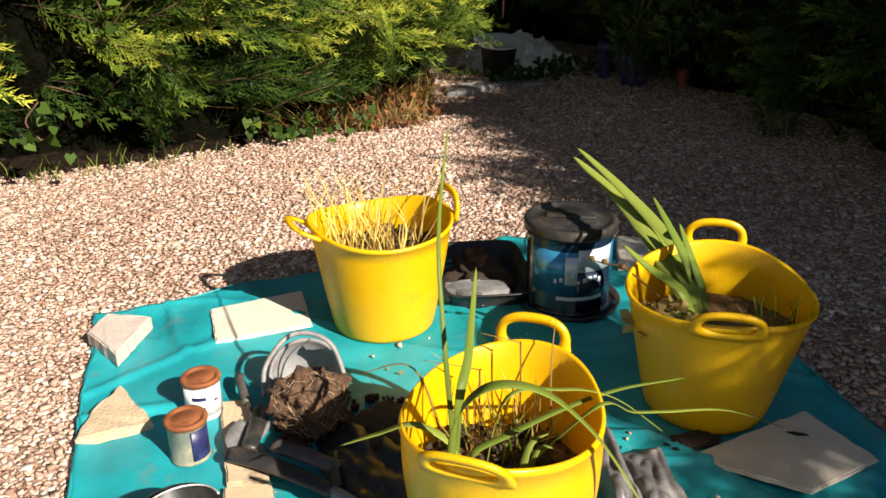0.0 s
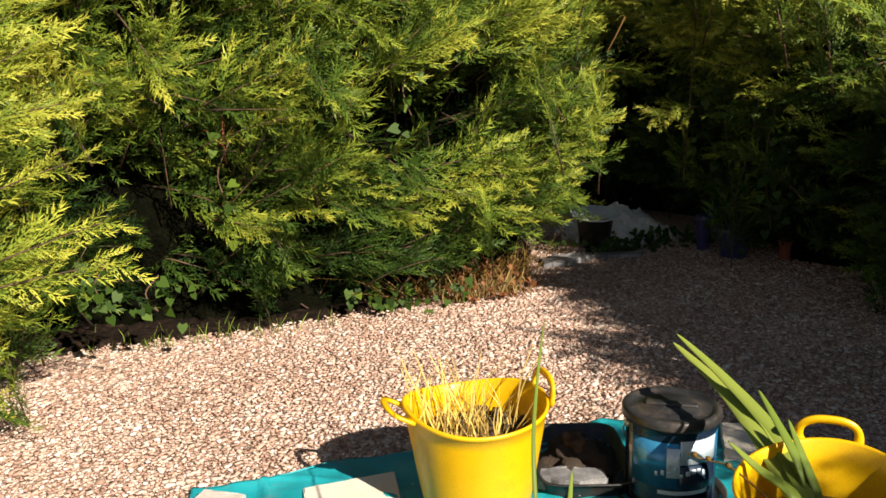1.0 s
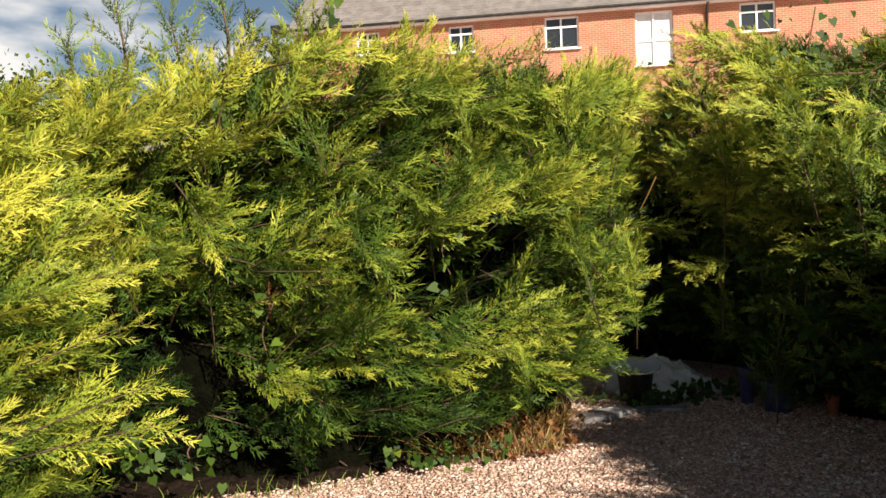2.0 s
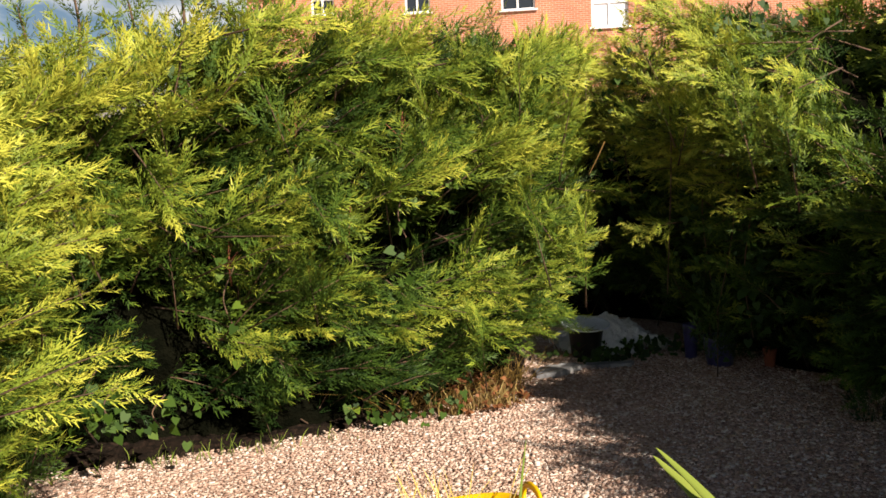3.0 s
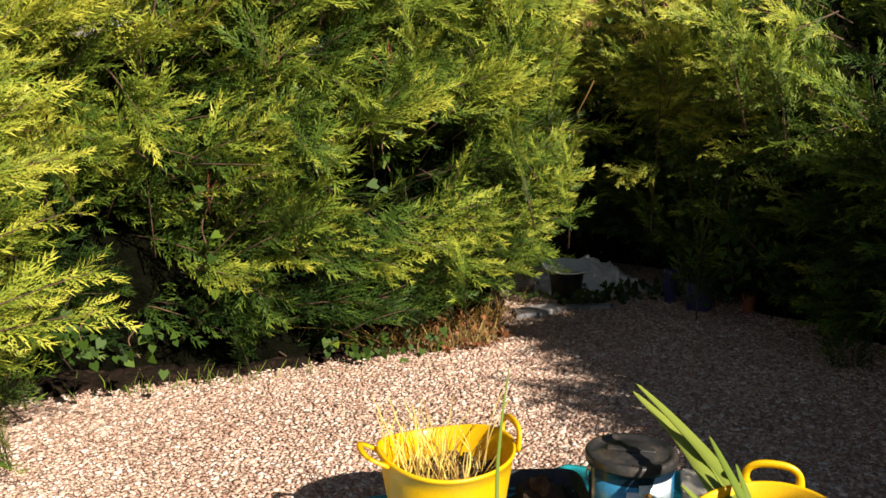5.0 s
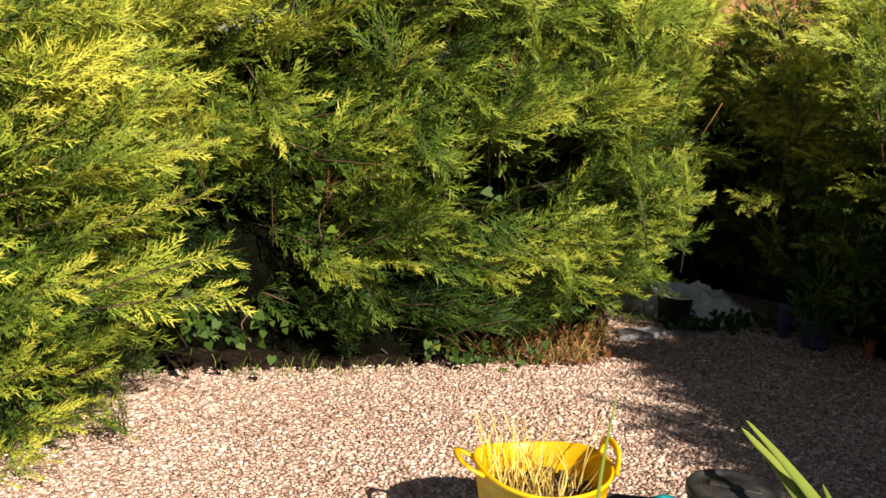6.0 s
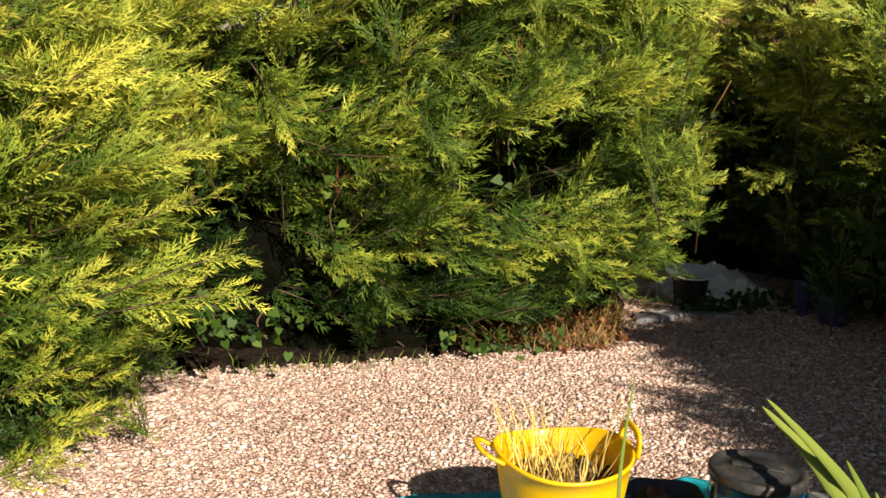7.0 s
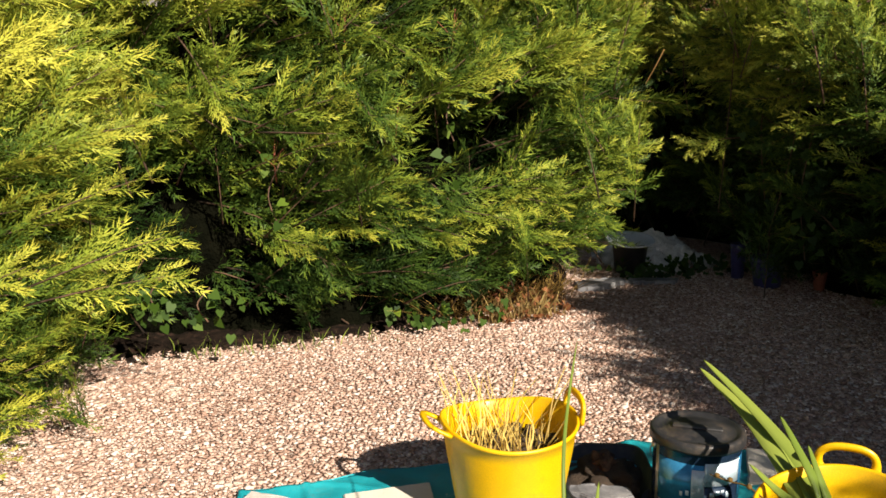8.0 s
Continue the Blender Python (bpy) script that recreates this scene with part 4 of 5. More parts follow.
# ---- blue can with a black lid ----
def wrap(bm, r, a0, a1, z0, z1, n=16):
    """A patch bent round a can, angles in degrees, slightly proud of it."""
    low, high = [], []
    for k in range(n + 1):
        a = radians(a0 + (a1 - a0) * k / n)
        low.append(bm.verts.new((r * math.cos(a), r * math.sin(a), z0)))
        high.append(bm.verts.new((r * math.cos(a), r * math.sin(a), z1)))
    for k in range(n):
        bm.faces.new((low[k], low[k + 1], high[k + 1], high[k]))


def paint_can():
    root = empty("paint_can", pose(0.775, 2.19, 0.016), "large blue printed paint can with a black lid", "paint can")
    r, h = 0.132, 0.262
    bm = bmesh.new()
    rings = lathe(bm, [(0.001, 0.006), (r - 0.008, 0.006), (r, 0.0), (r + 0.003, 0.004), (r, 0.010), (r - 0.002, 0.014), (r - 0.002, h - 0.02), (r, h - 0.012), (r + 0.003, h - 0.006), (r, h), (r - 0.01, h), (0.001, h - 0.004)], 64)
    part("body", bm, M_CANDARK, root)
    bm = bmesh.new()
    lathe(bm, [(r - 0.004, h - 0.010), (r + 0.010, h - 0.012), (r + 0.012, h - 0.004), (r + 0.011, h + 0.014), (r + 0.006, h + 0.020), (r - 0.006, h + 0.019), (r - 0.012, h + 0.012), (0.09, h + 0.012), (0.085, h + 0.017), (0.001, h + 0.017)], 64)
    lid = part("lid", bm, M_BLACK, root, "dusty black plastic lid")
    bm = bmesh.new()
    box(bm, (0.15, 0.030, 0.010), pose(0, 0.0, h + 0.020, 0, 0, 160), 0.004)
    part("lid_rib", bm, M_BLACK, lid)
    # The steel strip at the left edge stands in for the yellow tub's reflection.
    for k, (a0, a1, z0, z1, mat, name) in enumerate(((195, 262, 0.075, 0.215, M_CANBLUE, "label_panel"), (262, 318, 0.15, 0.222, M_CANPALE, "label_panel"), (262, 315, 0.02, 0.145, M_CANDARK, "label_panel"), (188, 195, 0.012, 0.245, M_STEEL, "tub_reflection"),
                                               (318, 345, 0.10, 0.225, M_CANBLUE, "label_panel"), (246, 262, 0.11, 0.20, M_CANPALE, "label_panel"))):
        bm = bmesh.new()
        wrap(bm, r - 0.0005 + 0.0008 * (k % 3), a0, a1, z0, z1)
        ob = part(name, bm, mat, root)
        ob.modifiers.new("thickness", "SOLIDIFY").thickness = 0.0006
    rnd = random.Random(3)
    for k in range(9):
        bm = bmesh.new()
        a = 232 + k * 7.5
        wrap(bm, r + 0.0022, a, a + rnd.uniform(3, 6), 0.112 + 0.005 * k % 0.02, 0.112 + 0.005 * k % 0.02 + rnd.uniform(0.008, 0.02), 3)
        ob = part("print_bar", bm, M_CANPALE, root)
        ob.modifiers.new("thickness", "SOLIDIFY").thickness = 0.0004
    bm = bmesh.new()
    wrap(bm, r + 0.0022, 236, 300, 0.058, 0.070, 14)
    part("print_stripe", bm, M_CANPALE, root)
    for a in (178, 358):
        bm = bmesh.new()
        lathe(bm, [(0.001, 0.006), (0.010, 0.005), (0.013, 0.0), (0.013, -0.003)], 16, pose(0, 0, 0, 0, 0, a) @ pose(r, 0, h - 0.035, 0, 90, 0))
        part("handle_ear", bm, M_STEEL, root)
    bm = bmesh.new()
    pts = [((r + 0.006) * math.cos(radians(a)), (r + 0.006) * math.sin(radians(a)) , h - 0.035 - 0.14 * math.sin(radians((a + 2) % 180))) for a in range(-2, 179, 6)]
    tube(bm, pts, 0.0022, 6)
    part("wire_handle", bm, M_WIRE, root)


paint_can()
bm = bmesh.new()
lathe(bm, [(0.001, 0.0), (0.145, 0.0), (0.158, 0.004), (0.166, 0.024), (0.162, 0.026), (0.152, 0.008), (0.001, 0.006)], 48)
tagged(part("drip_dish", bm, M_BLACK, m=pose(0.775, 2.185, 0.008)), "shallow black plastic dish under the paint can", "dish")


# ---- small tins ----
def small_tin(place, label, body_mat, panel_mat, panel, bars, turn):
    root = empty("small_tin", pose(*place, 0, 0, turn), label, "tin", "small tins with rusty lids")
    r, h = 0.045, 0.098
    bm = bmesh.new()
    lathe(bm, [(0.001, 0.003), (r - 0.004, 0.003), (r, 0.0), (r + 0.0015, 0.002), (r, 0.005), (r - 0.001, 0.007), (r - 0.001, h - 0.006), (r + 0.001, h - 0.004), (r, h), (0.001, h)], 40)
    part("body", bm, body_mat, root)
    bm = bmesh.new()
    lathe(bm, [(r - 0.002, h - 0.004), (r + 0.0035, h - 0.003), (r + 0.004, h + 0.004), (r + 0.001, h + 0.008), (r - 0.006, h + 0.008), (r - 0.009, h + 0.003), (r - 0.014, h + 0.003), (r - 0.017, h + 0.006), (0.001, h + 0.005)], 40)
    part("lid", bm, M_RUST, root, "rust-brown lid with a raised rim")
    bm = bmesh.new()
    wrap(bm, r + 0.0004, *panel, 14)
    part("label_panel", bm, panel_mat, root).modifiers.new("thickness", "SOLIDIFY").thickness = 0.0004
    for b in bars:
        bm = bmesh.new()
        wrap(bm, r + 0.0010, *b, 8)
        part("print_bar", bm, M_NAVY, root)


small_tin((-0.312, 1.785, 0.014), "small white paint tin with blue print bars and a rusty lid", M_TINWHITE, M_TINWHITE, (185, 350, 0.012, 0.088), ((242, 285, 0.058, 0.068), (258, 280, 0.034, 0.040), (310, 325, 0.05, 0.056)), 0)
small_tin((-0.332, 1.612, 0.014), "small beige and navy paint tin with a rusty lid", M_TINBEIGE, M_NAVY, (284, 350, 0.010, 0.088), ((300, 340, 0.012, 0.03),), 0)


# ---- stones, tiles and boards on the tarpaulin ----
def flat_piece(name, outline, thick, z, mat, label, category, rough=0.0, seed=0, group="", slope=(0, 0)):
    cx, cy = sum(p[0] for p in outline) / len(outline), sum(p[1] for p in outline) / len(outline)
    bm = bmesh.new()
    slab_from_outline(bm, [(x - cx, y - cy) for x, y in outline], thick, 0, rough, seed)
    ob = part(name, bm, mat, smooth=False, m=pose(cx, cy, z, *slope, 0))
    return tagged(ob, label, category, group)


flat_piece("floor_tile", [(-0.335, 2.335), (-0.05, 2.41), (-0.028, 2.17), (-0.306, 2.122)], 0.010, 0.015, M_TILE, "pale cream floor tile lying flat beside the yellow tub", "tile", 0.0015, 1, "loose cream tiles")
tileB = flat_piece("floor_tile", [(0.803, 1.369), (1.14, 1.469), (1.19, 1.263), (0.979, 1.196), (0.87, 1.285), (0.84, 1.305)], 0.010, 0.018, M_TILE, "pale beige broken tile with a dark slot, lying flat in dappled shade", "tile", 0.0015, 2, "loose cream tiles")
bm = bmesh.new()
slab_from_outline(bm, [(0, 0.006), (0.02, 0.009), (0.045, 0.004), (0.05, -0.002), (0.02, -0.006)], 0.0015, 0.0, bevel=0)
part("slot", bm, M_BLACK, tileB, "dark slot in the tile", m=pose(0.07, 0.075, 0.0105, 0, 0, -20))
flat_piece("concrete_block", [(-0.668, 2.205), (-0.63, 2.315), (-0.498, 2.265), (-0.565, 2.055)], 0.042, 0.012, M_CONCRETE, "pale broken concrete block holding down the tarpaulin corner", "stone", 0.002, 3)
flat_piece("sandstone_slab", [(-0.60, 1.695), (-0.585, 1.81), (-0.532, 1.92), (-0.485, 1.83), (-0.43, 1.735), (-0.50, 1.715)], 0.026, 0.012, M_SANDSTONE, "tan irregular piece of sandstone on the tarpaulin", "stone", 0.004, 4)
flat_piece("wooden_board", [(-0.275, 1.80), (-0.20, 1.80), (-0.185, 1.62), (-0.15, 1.55), (-0.155, 1.47), (-0.245, 1.475)], 0.014, 0.014, M_BOARD, "pale muddy offcut of board under garden tools", "board", 0.002, 6, "muddy offcuts")
flat_piece("wooden_board", [(-0.25, 1.463), (-0.15, 1.458), (-0.12, 1.28), (-0.24, 1.27)], 0.014, 0.014, M_BOARD, "pale muddy offcut of board beside the black bucket", "board", 0.002, 7, "muddy offcuts")
flat_piece("pale_board", [(1.02, 2.36), (1.10, 2.585), (1.26, 2.53), (1.19, 2.33)], 0.012, 0.02, M_TILE, "pale grey board lying behind the paint can in shade", "board", 0.002, 8, slope=(6, 0))
flat_piece("slate_piece", [(0.385, 2.245), (0.40, 2.29), (0.47, 2.30), (0.585, 2.265), (0.592, 2.205), (0.50, 2.185)], 0.045, 0.02, M_SLATE, "rough grey stone lying in a muddy black tray", "stone", 0.005, 10)


def lump(name, centre, size, mat, label, category, seed, rough=0.35, parent=None, subdivisions=4, freq=1.0):
    bm = bmesh.new()
    bmesh.ops.create_icosphere(bm, subdivisions=subdivisions, radius=1)
    for v in bm.verts:
        d = v.co.normalized()
        k = 1 + rough * noise.noise(d * 1.6 * freq + Vector((seed, 0, 0))) + rough * 0.5 * noise.noise(d * 5 * freq + Vector((0, seed, 0))) + rough * 0.25 * noise.noise(d * 13 * freq)
        v.co = Vector((d.x * size[0], d.y * size[1], max(d.z, -0.75) * size[2])) * k
    ob = part(name, bm, mat, parent, m=Matrix.Translation(centre))
    if label and not parent:
        tagged(ob, label, category)
    return ob


# muddy tray between two tubs
def muddy_tray():
    root = empty("plant_tray", pose(0.545, 2.375, 0.012, 0, 0, -5), "black plastic plant tray filled with brown mud", "tray")
    bm = bmesh.new()
    w, d, h = 0.13, 0.19, 0.055
    rings = []
    for k, z in ((1.0, 0.0), (1.0, 0.004), (1.10, h), (1.16, h + 0.002), (1.16, h - 0.002), (1.08, h - 0.004), (0.97, 0.007)):
        rings.append([bm.verts.new((w * k * math.copysign(abs(math.cos(a)) ** 0.35, math.cos(a)), d * k * math.copysign(abs(math.sin(a)) ** 0.35, math.sin(a)), z)) for a in (2 * math.pi * i / 48 for i in range(48))])
    for a, b in zip(rings, rings[1:]):
        for i in range(48):
            bm.faces.new((a[i], a[(i + 1) % 48], b[(i + 1) % 48], b[i]))
    bm.faces.new(rings[0][::-1])
    bm.faces.new(rings[-1])
    part("tray_body", bm, M_BLACK, root)
    lump("mud", (0.0, 0.02, 0.015), (0.11, 0.15, 0.05), M_SOIL, "", "", 5, 0.5, root)
    lump("peat_lump", (-0.01, 0.06, 0.05), (0.05, 0.05, 0.04), M_ROOTS, "", "", 8, 0.6, root)


muddy_tray()
lump("mud_clump", (0.82, 1.425, 0.016), (0.07, 0.03, 0.010), M_SOIL, "flat smear of dark mud at the foot of the tub", "mud", 12, 0.5)
lump("mud_clump", (0.13, 1.60, 0.018), (0.11, 0.12, 0.025), M_SOIL, "dark spilled compost on the tarpaulin", "mud", 14, 0.5)
clods("spilled_soil", None, M_SOIL, (0.10, 1.60), 0.17, 0.012, 160, 0.010, 41)
bpy.data.objects["spilled_soil"]["label"] = "crumbs of dark compost spilled on the tarpaulin"
bpy.data.objects["spilled_soil"]["category"] = "soil"


# ---- grey pot on its side with the root ball ----
def grey_pot():
    root = empty("plant_pot", pose(-0.055, 1.80, 0.075, -62, 0, 175), "grey plastic pot with a wire-like bail, tipped over", "pot")
    bm = bmesh.new()
    lathe(bm, [(0.001, -0.13), (0.062, -0.13), (0.066, -0.125), (0.088, -0.01), (0.095, -0.008), (0.097, 0.004), (0.092, 0.006), (0.086, 0.0), (0.062, -0.122), (0.001, -0.122)], 48)
    part("body", bm, M_GREYPL, root)
    bm = bmesh.new()
    pts = [(0.098 * math.cos(radians(a)), 0.03 + 0.02 * math.sin(radians(a)), 0.0 + 0.085 * math.sin(radians(a))) for a in range(0, 181, 9)]
    tube(bm, pts, 0.006, 8)
    part("bail", bm, M_GREYPL, root, "pale grey plastic carrying loop")
    bm = bmesh.new()
    inv = root.matrix_basis.inverted()
    tube(bm, [inv @ p for p in spline([(-0.165, 1.765, 0.05), (-0.155, 1.80, 0.115), (-0.10, 1.845, 0.165), (-0.04, 1.85, 0.17), (0.015, 1.825, 0.14), (0.042, 1.775, 0.065)], 7)], 0.0065, 8)
    part("carrying_hoop", bm, M_GREYPL, root, "pale grey plastic hoop standing above the rim")


def root_ball():
    root = empty("root_ball", pose(-0.055, 1.655, 0.088), "brown root ball bound with fine pale roots", "root ball")
    lump("soil_core", (0, 0, 0), (0.088, 0.070, 0.078), M_ROOTS, "", "", 17, 0.40, root, 5, 1.3)
    rng = np.random.default_rng(19)
    rows = []
    for _ in range(360):
        d = rng.normal(0, 1, 3)
        d /= np.linalg.norm(d)
        t = np.cross(d, rng.normal(0, 1, 3))
        t /= np.linalg.norm(t)
        p = d * (0.088, 0.070, 0.078) * 1.05
        q = (d + t * 0.45)
        q = q / np.linalg.norm(q) * (0.088, 0.070, 0.078) * rng.uniform(0.98, 1.16)
        rows.append((tuple(p), tuple(q), rng.uniform(0.0012, 0.003)))
    grass_tuft("root", root, M_ROOTHAIR, rows, 23, 0.55)
    clods("crumb", root, M_ROOTS, (0, 0), 0.085, -0.075, 60, 0.012, 27)


grey_pot()
root_ball()


# ---- garden tools, bucket, bag ----
def hand_tool():
    root = empty("hand_trowel", pose(0, 0, 0), "grey hand trowel with a worn handle lying on the board", "trowel")
    bm = bmesh.new()
    tube(bm, spline([(-0.228, 1.865, 0.055), (-0.222, 1.82, 0.058), (-0.205, 1.745, 0.05)], 6), 0.013, 12, 0.8)
    part("handle", bm, M_MUDDY, root)
    bm = bmesh.new()
    tube(bm, spline([(-0.205, 1.75, 0.05), (-0.192, 1.70, 0.046), (-0.185, 1.66, 0.042)], 5), 0.006, 8)
    part("shank", bm, M_BLACK, root)
    bm = bmesh.new()
    rows = []
    for k in range(9):
        f = k / 8
        w = 0.045 * (math.sin(math.pi * (0.25 + 0.7 * f)) ** 0.7)
        c = Vector((-0.185 - 0.045 * f, 1.665 - 0.10 * f, 0.040 - 0.008 * f))
        rows.append([bm.verts.new(c + Vector((w * s, -0.3 * w * s, 0.012 * s * s))) for s in (-1, -0.5, 0, 0.5, 1)])
    for a, b in zip(rows, rows[1:]):
        for i in range(4):
            bm.faces.new((a[i], a[i + 1], b[i + 1], b[i]))
    part("blade", bm, M_GREYPL, root, "grey muddy steel blade").modifiers.new("thickness", "SOLIDIFY").thickness = 0.002


def black_tool():
    root = empty("garden_shears", pose(0, 0, 0), "black muddy garden shears with grey handle ends", "shears")
    bm = bmesh.new()
    tube(bm, spline([(-0.17, 1.72, 0.045), (-0.185, 1.62, 0.05), (-0.20, 1.56, 0.045)], 6), 0.022, 10, 0.9, 0.6)
    part("blade_cover", bm, M_BLACK, root)
    bm = bmesh.new()
    tube(bm, spline([(-0.235, 1.555, 0.045), (-0.17, 1.505, 0.05), (-0.09, 1.44, 0.05), (-0.02, 1.385, 0.04)], 6), 0.024, 10, 0.8, 0.6)
    part("arm", bm, M_BLACK, root)
    bm = bmesh.new()
    tube(bm, spline([(-0.14, 1.545, 0.06), (-0.08, 1.50, 0.062), (-0.03, 1.465, 0.055), (0.0, 1.45, 0.05)], 6), 0.022, 10, 0.9, 0.55)
    part("arm", bm, M_MUDDY, root, "mud-caked grey plastic arm")
    bm = bmesh.new()
    tube(bm, spline([(-0.01, 1.50, 0.05), (-0.012, 1.43, 0.05), (-0.01, 1.39, 0.045)], 6), 0.012, 10)
    part("grip", bm, M_BLACK, root)
    bm = bmesh.new()
    tube(bm, spline([(-0.02, 1.385, 0.04), (0.02, 1.34, 0.036), (0.06, 1.295, 0.034)], 6), 0.015, 12)
    part("grip_end", bm, M_GREYPL, root, "pale grey handle end")


def black_bucket():
    root = empty("black_bucket", pose(-0.312, 1.265, 0.014), "black plastic bucket with a thin wire handle", "bucket")
    bm = bmesh.new()
    r0, r1, h = 0.060, 0.076, 0.13
    lathe(bm, [(0.001, 0.002), (r0 - 0.004, 0.0), (r0, 0.004), (r1, h - 0.012), (r1 + 0.005, h - 0.010), (r1 + 0.006, h - 0.002), (r1 + 0.002, h), (r1 - 0.003, h - 0.004), (r0 - 0.003, 0.006), (0.001, 0.006)], 48)
    part("body", bm, M_BLACK, root)
    bm = bmesh.new()
    pts = [(0.081 * math.cos(radians(a)), -0.045 * math.sin(radians(a)), 0.128 + 0.018 * math.sin(radians(a))) for a in range(0, 181, 9)]
    tube(bm, [pose(0, 0, 0, 0, 0, 205) @ Vector(p) for p in pts], 0.0022, 6)
    part("wire_handle", bm, M_WIRE, root)
    bm = bmesh.new()
    tube(bm, spline([(-0.08, 0.015, 0.125), (-0.12, 0.03, 0.08), (-0.16, 0.0, 0.015), (-0.17, -0.05, 0.006)], 6), 0.002, 5)
    part("loose_wire", bm, M_WIRE, root)
    lump("pot_soil", (0, 0, 0.04), (0.052, 0.052, 0.02), M_SOIL, "", "", 21, 0.5, root)


def crumpled_bag(outline, place, label, seed, mat, h):
    """A folded sheet of stiff grey plastic with creases."""
    bm = bmesh.new()
    nx, ny = 26, 34
    top, low = [], []
    for j in range(ny + 1):
        for layer, store in ((1, top), (0, low)):
            row = []
            for i in range(nx + 1):
                u, v = i / nx, j / ny
                x, y = outline[0] * (u - 0.5) * (1 + 0.10 * noise.noise((v * 4, seed, 1))), outline[1] * (v - 0.5) * (1 + 0.05 * noise.noise((u * 4, seed, 2)))
                edge = min(u, 1 - u, v, 1 - v) * 6
                fold = abs(noise.noise((x * 16, y * 7, seed))) + 0.6 * abs(noise.noise((x * 34, y * 18, seed + 4)))
                z = (h * (0.35 + fold) * min(1, edge) ** 0.5 if layer else 0) + 0.002 * layer
                row.append(bm.verts.new((x, y, z)))
            store.append(row)
    for rows in (top, low):
        for j in range(ny):
            for i in range(nx):
                bm.faces.new((rows[j][i], rows[j][i + 1], rows[j + 1][i + 1], rows[j + 1][i]))
    for j in range(ny):
        for i in (0, nx):
            bm.faces.new((top[j][i], top[j + 1][i], low[j + 1][i], low[j][i]))
    for i in range(nx):
        for j in (0, ny):
            bm.faces.new((top[j][i], top[j][i + 1], low[j][i + 1], low[j][i]))
    ob = part("plastic_bag", bm, mat, m=place)
    return tagged(ob, label, "bag")


hand_tool()
black_tool()
black_bucket()
M_BAG = worn("grey_bag", (0.07, 0.066, 0.068), (0.16, 0.15, 0.155), 12, 0.45, fine=90, relief=0.5, depth=0.003, dirt=(0.42, 0.40, 0.38), dirt_amount=0.4, spec=0.5)
crumpled_bag((0.075, 0.30), pose(0.588, 1.345, 0.012, 0, 0, -4), "narrow folded grey plastic bag standing beside the front tub", 3, M_BAG, 0.055)
crumpled_bag((0.105, 0.21), pose(0.668, 1.305, 0.012, 0, 0, -3), "crumpled dark grey plastic bag on the tarpaulin", 8, M_BAG, 0.04)
lump("mud_clump", (0.85, 1.15, 0.024), (0.045, 0.028, 0.022), M_ROOTS, "small torn clump of roots on the tarpaulin", "root clump", 31, 0.5)
# Black sheet laid over the dark area between root ball and tub.
crumpled_bag((0.27, 0.44), pose(0.105, 1.455, 0.014, 0, 0, 8), "black creased sheet lying flat between pot and tub", 13, M_BLACK, 0.03)
tagged(clods("grit", None, M_GRAVEL, (0.35, 1.75), 0.85, 0.010, 110, 0.0055, 77), "scattered pale gravel grains kicked onto the tarpaulin", "gravel")
leaf_litter("leaf_scrap", None, M_DEADLEAF, (0.4, 1.6), 0.75, 0.016, 0.006, 40, 0.018, 79, 0.5)
tagged(bpy.data.objects["leaf_scrap"], "dry leaf scraps strewn on the tarpaulin", "leaf")


# ---- under and behind the hedges ----
def stalks_at(name, box_, count, low, high, mat, seed, label, category, tone, width=0.006, lean=0.35):
    rng = random.Random(seed)
    rows = []
    (x0, y0), (x1, y1), spread = box_
    for _ in range(count):
        f = rng.random()
        x, y = x0 + (x1 - x0) * f + rng.gauss(0, spread * 0.4), y0 + (y1 - y0) * f + abs(rng.gauss(0, spread))
        h = rng.uniform(low, high)
        rows.append(((x, y, -0.005), (x + rng.gauss(0.02, lean) * h, y + rng.gauss(-0.12, lean) * h, h), width * rng.uniform(0.5, 1.4)))
    ob = grass_tuft(name, None, mat, rows, seed, tone)
    return tagged(ob, label, category)


stalks_at("dry_weeds", ((0.05, 4.34), (0.86, 4.92), 0.16), 420, 0.04, 0.27, M_STRAW, 51, "dead straw-brown weeds at the hedge foot", "weeds", 0.22, 0.005, 1.1)
stalks_at("dry_weeds", ((0.30, 4.36), (0.75, 4.55), 0.10), 200, 0.03, 0.16, M_DEADLEAF, 53, "tangled dead stems at the hedge foot", "weeds", 0.1, 0.012)
stalks_at("green_weeds", ((-1.5, 3.72), (-0.2, 4.05), 0.10), 90, 0.03, 0.12, M_GREEN_BLADE, 55, "sparse green weeds along the gravel edge", "weeds", 0.35)


def weed_leaves():
    leaf_litter("dead_leaves", None, M_BROWNLEAF, (0.52, 4.72), 0.34, 0.02, 0.16, 260, 0.05, 57, 0.4)
    tagged(bpy.data.objects["dead_leaves"], "curled red-brown dead leaves among the weeds at the hedge foot", "leaf")


weed_leaves()


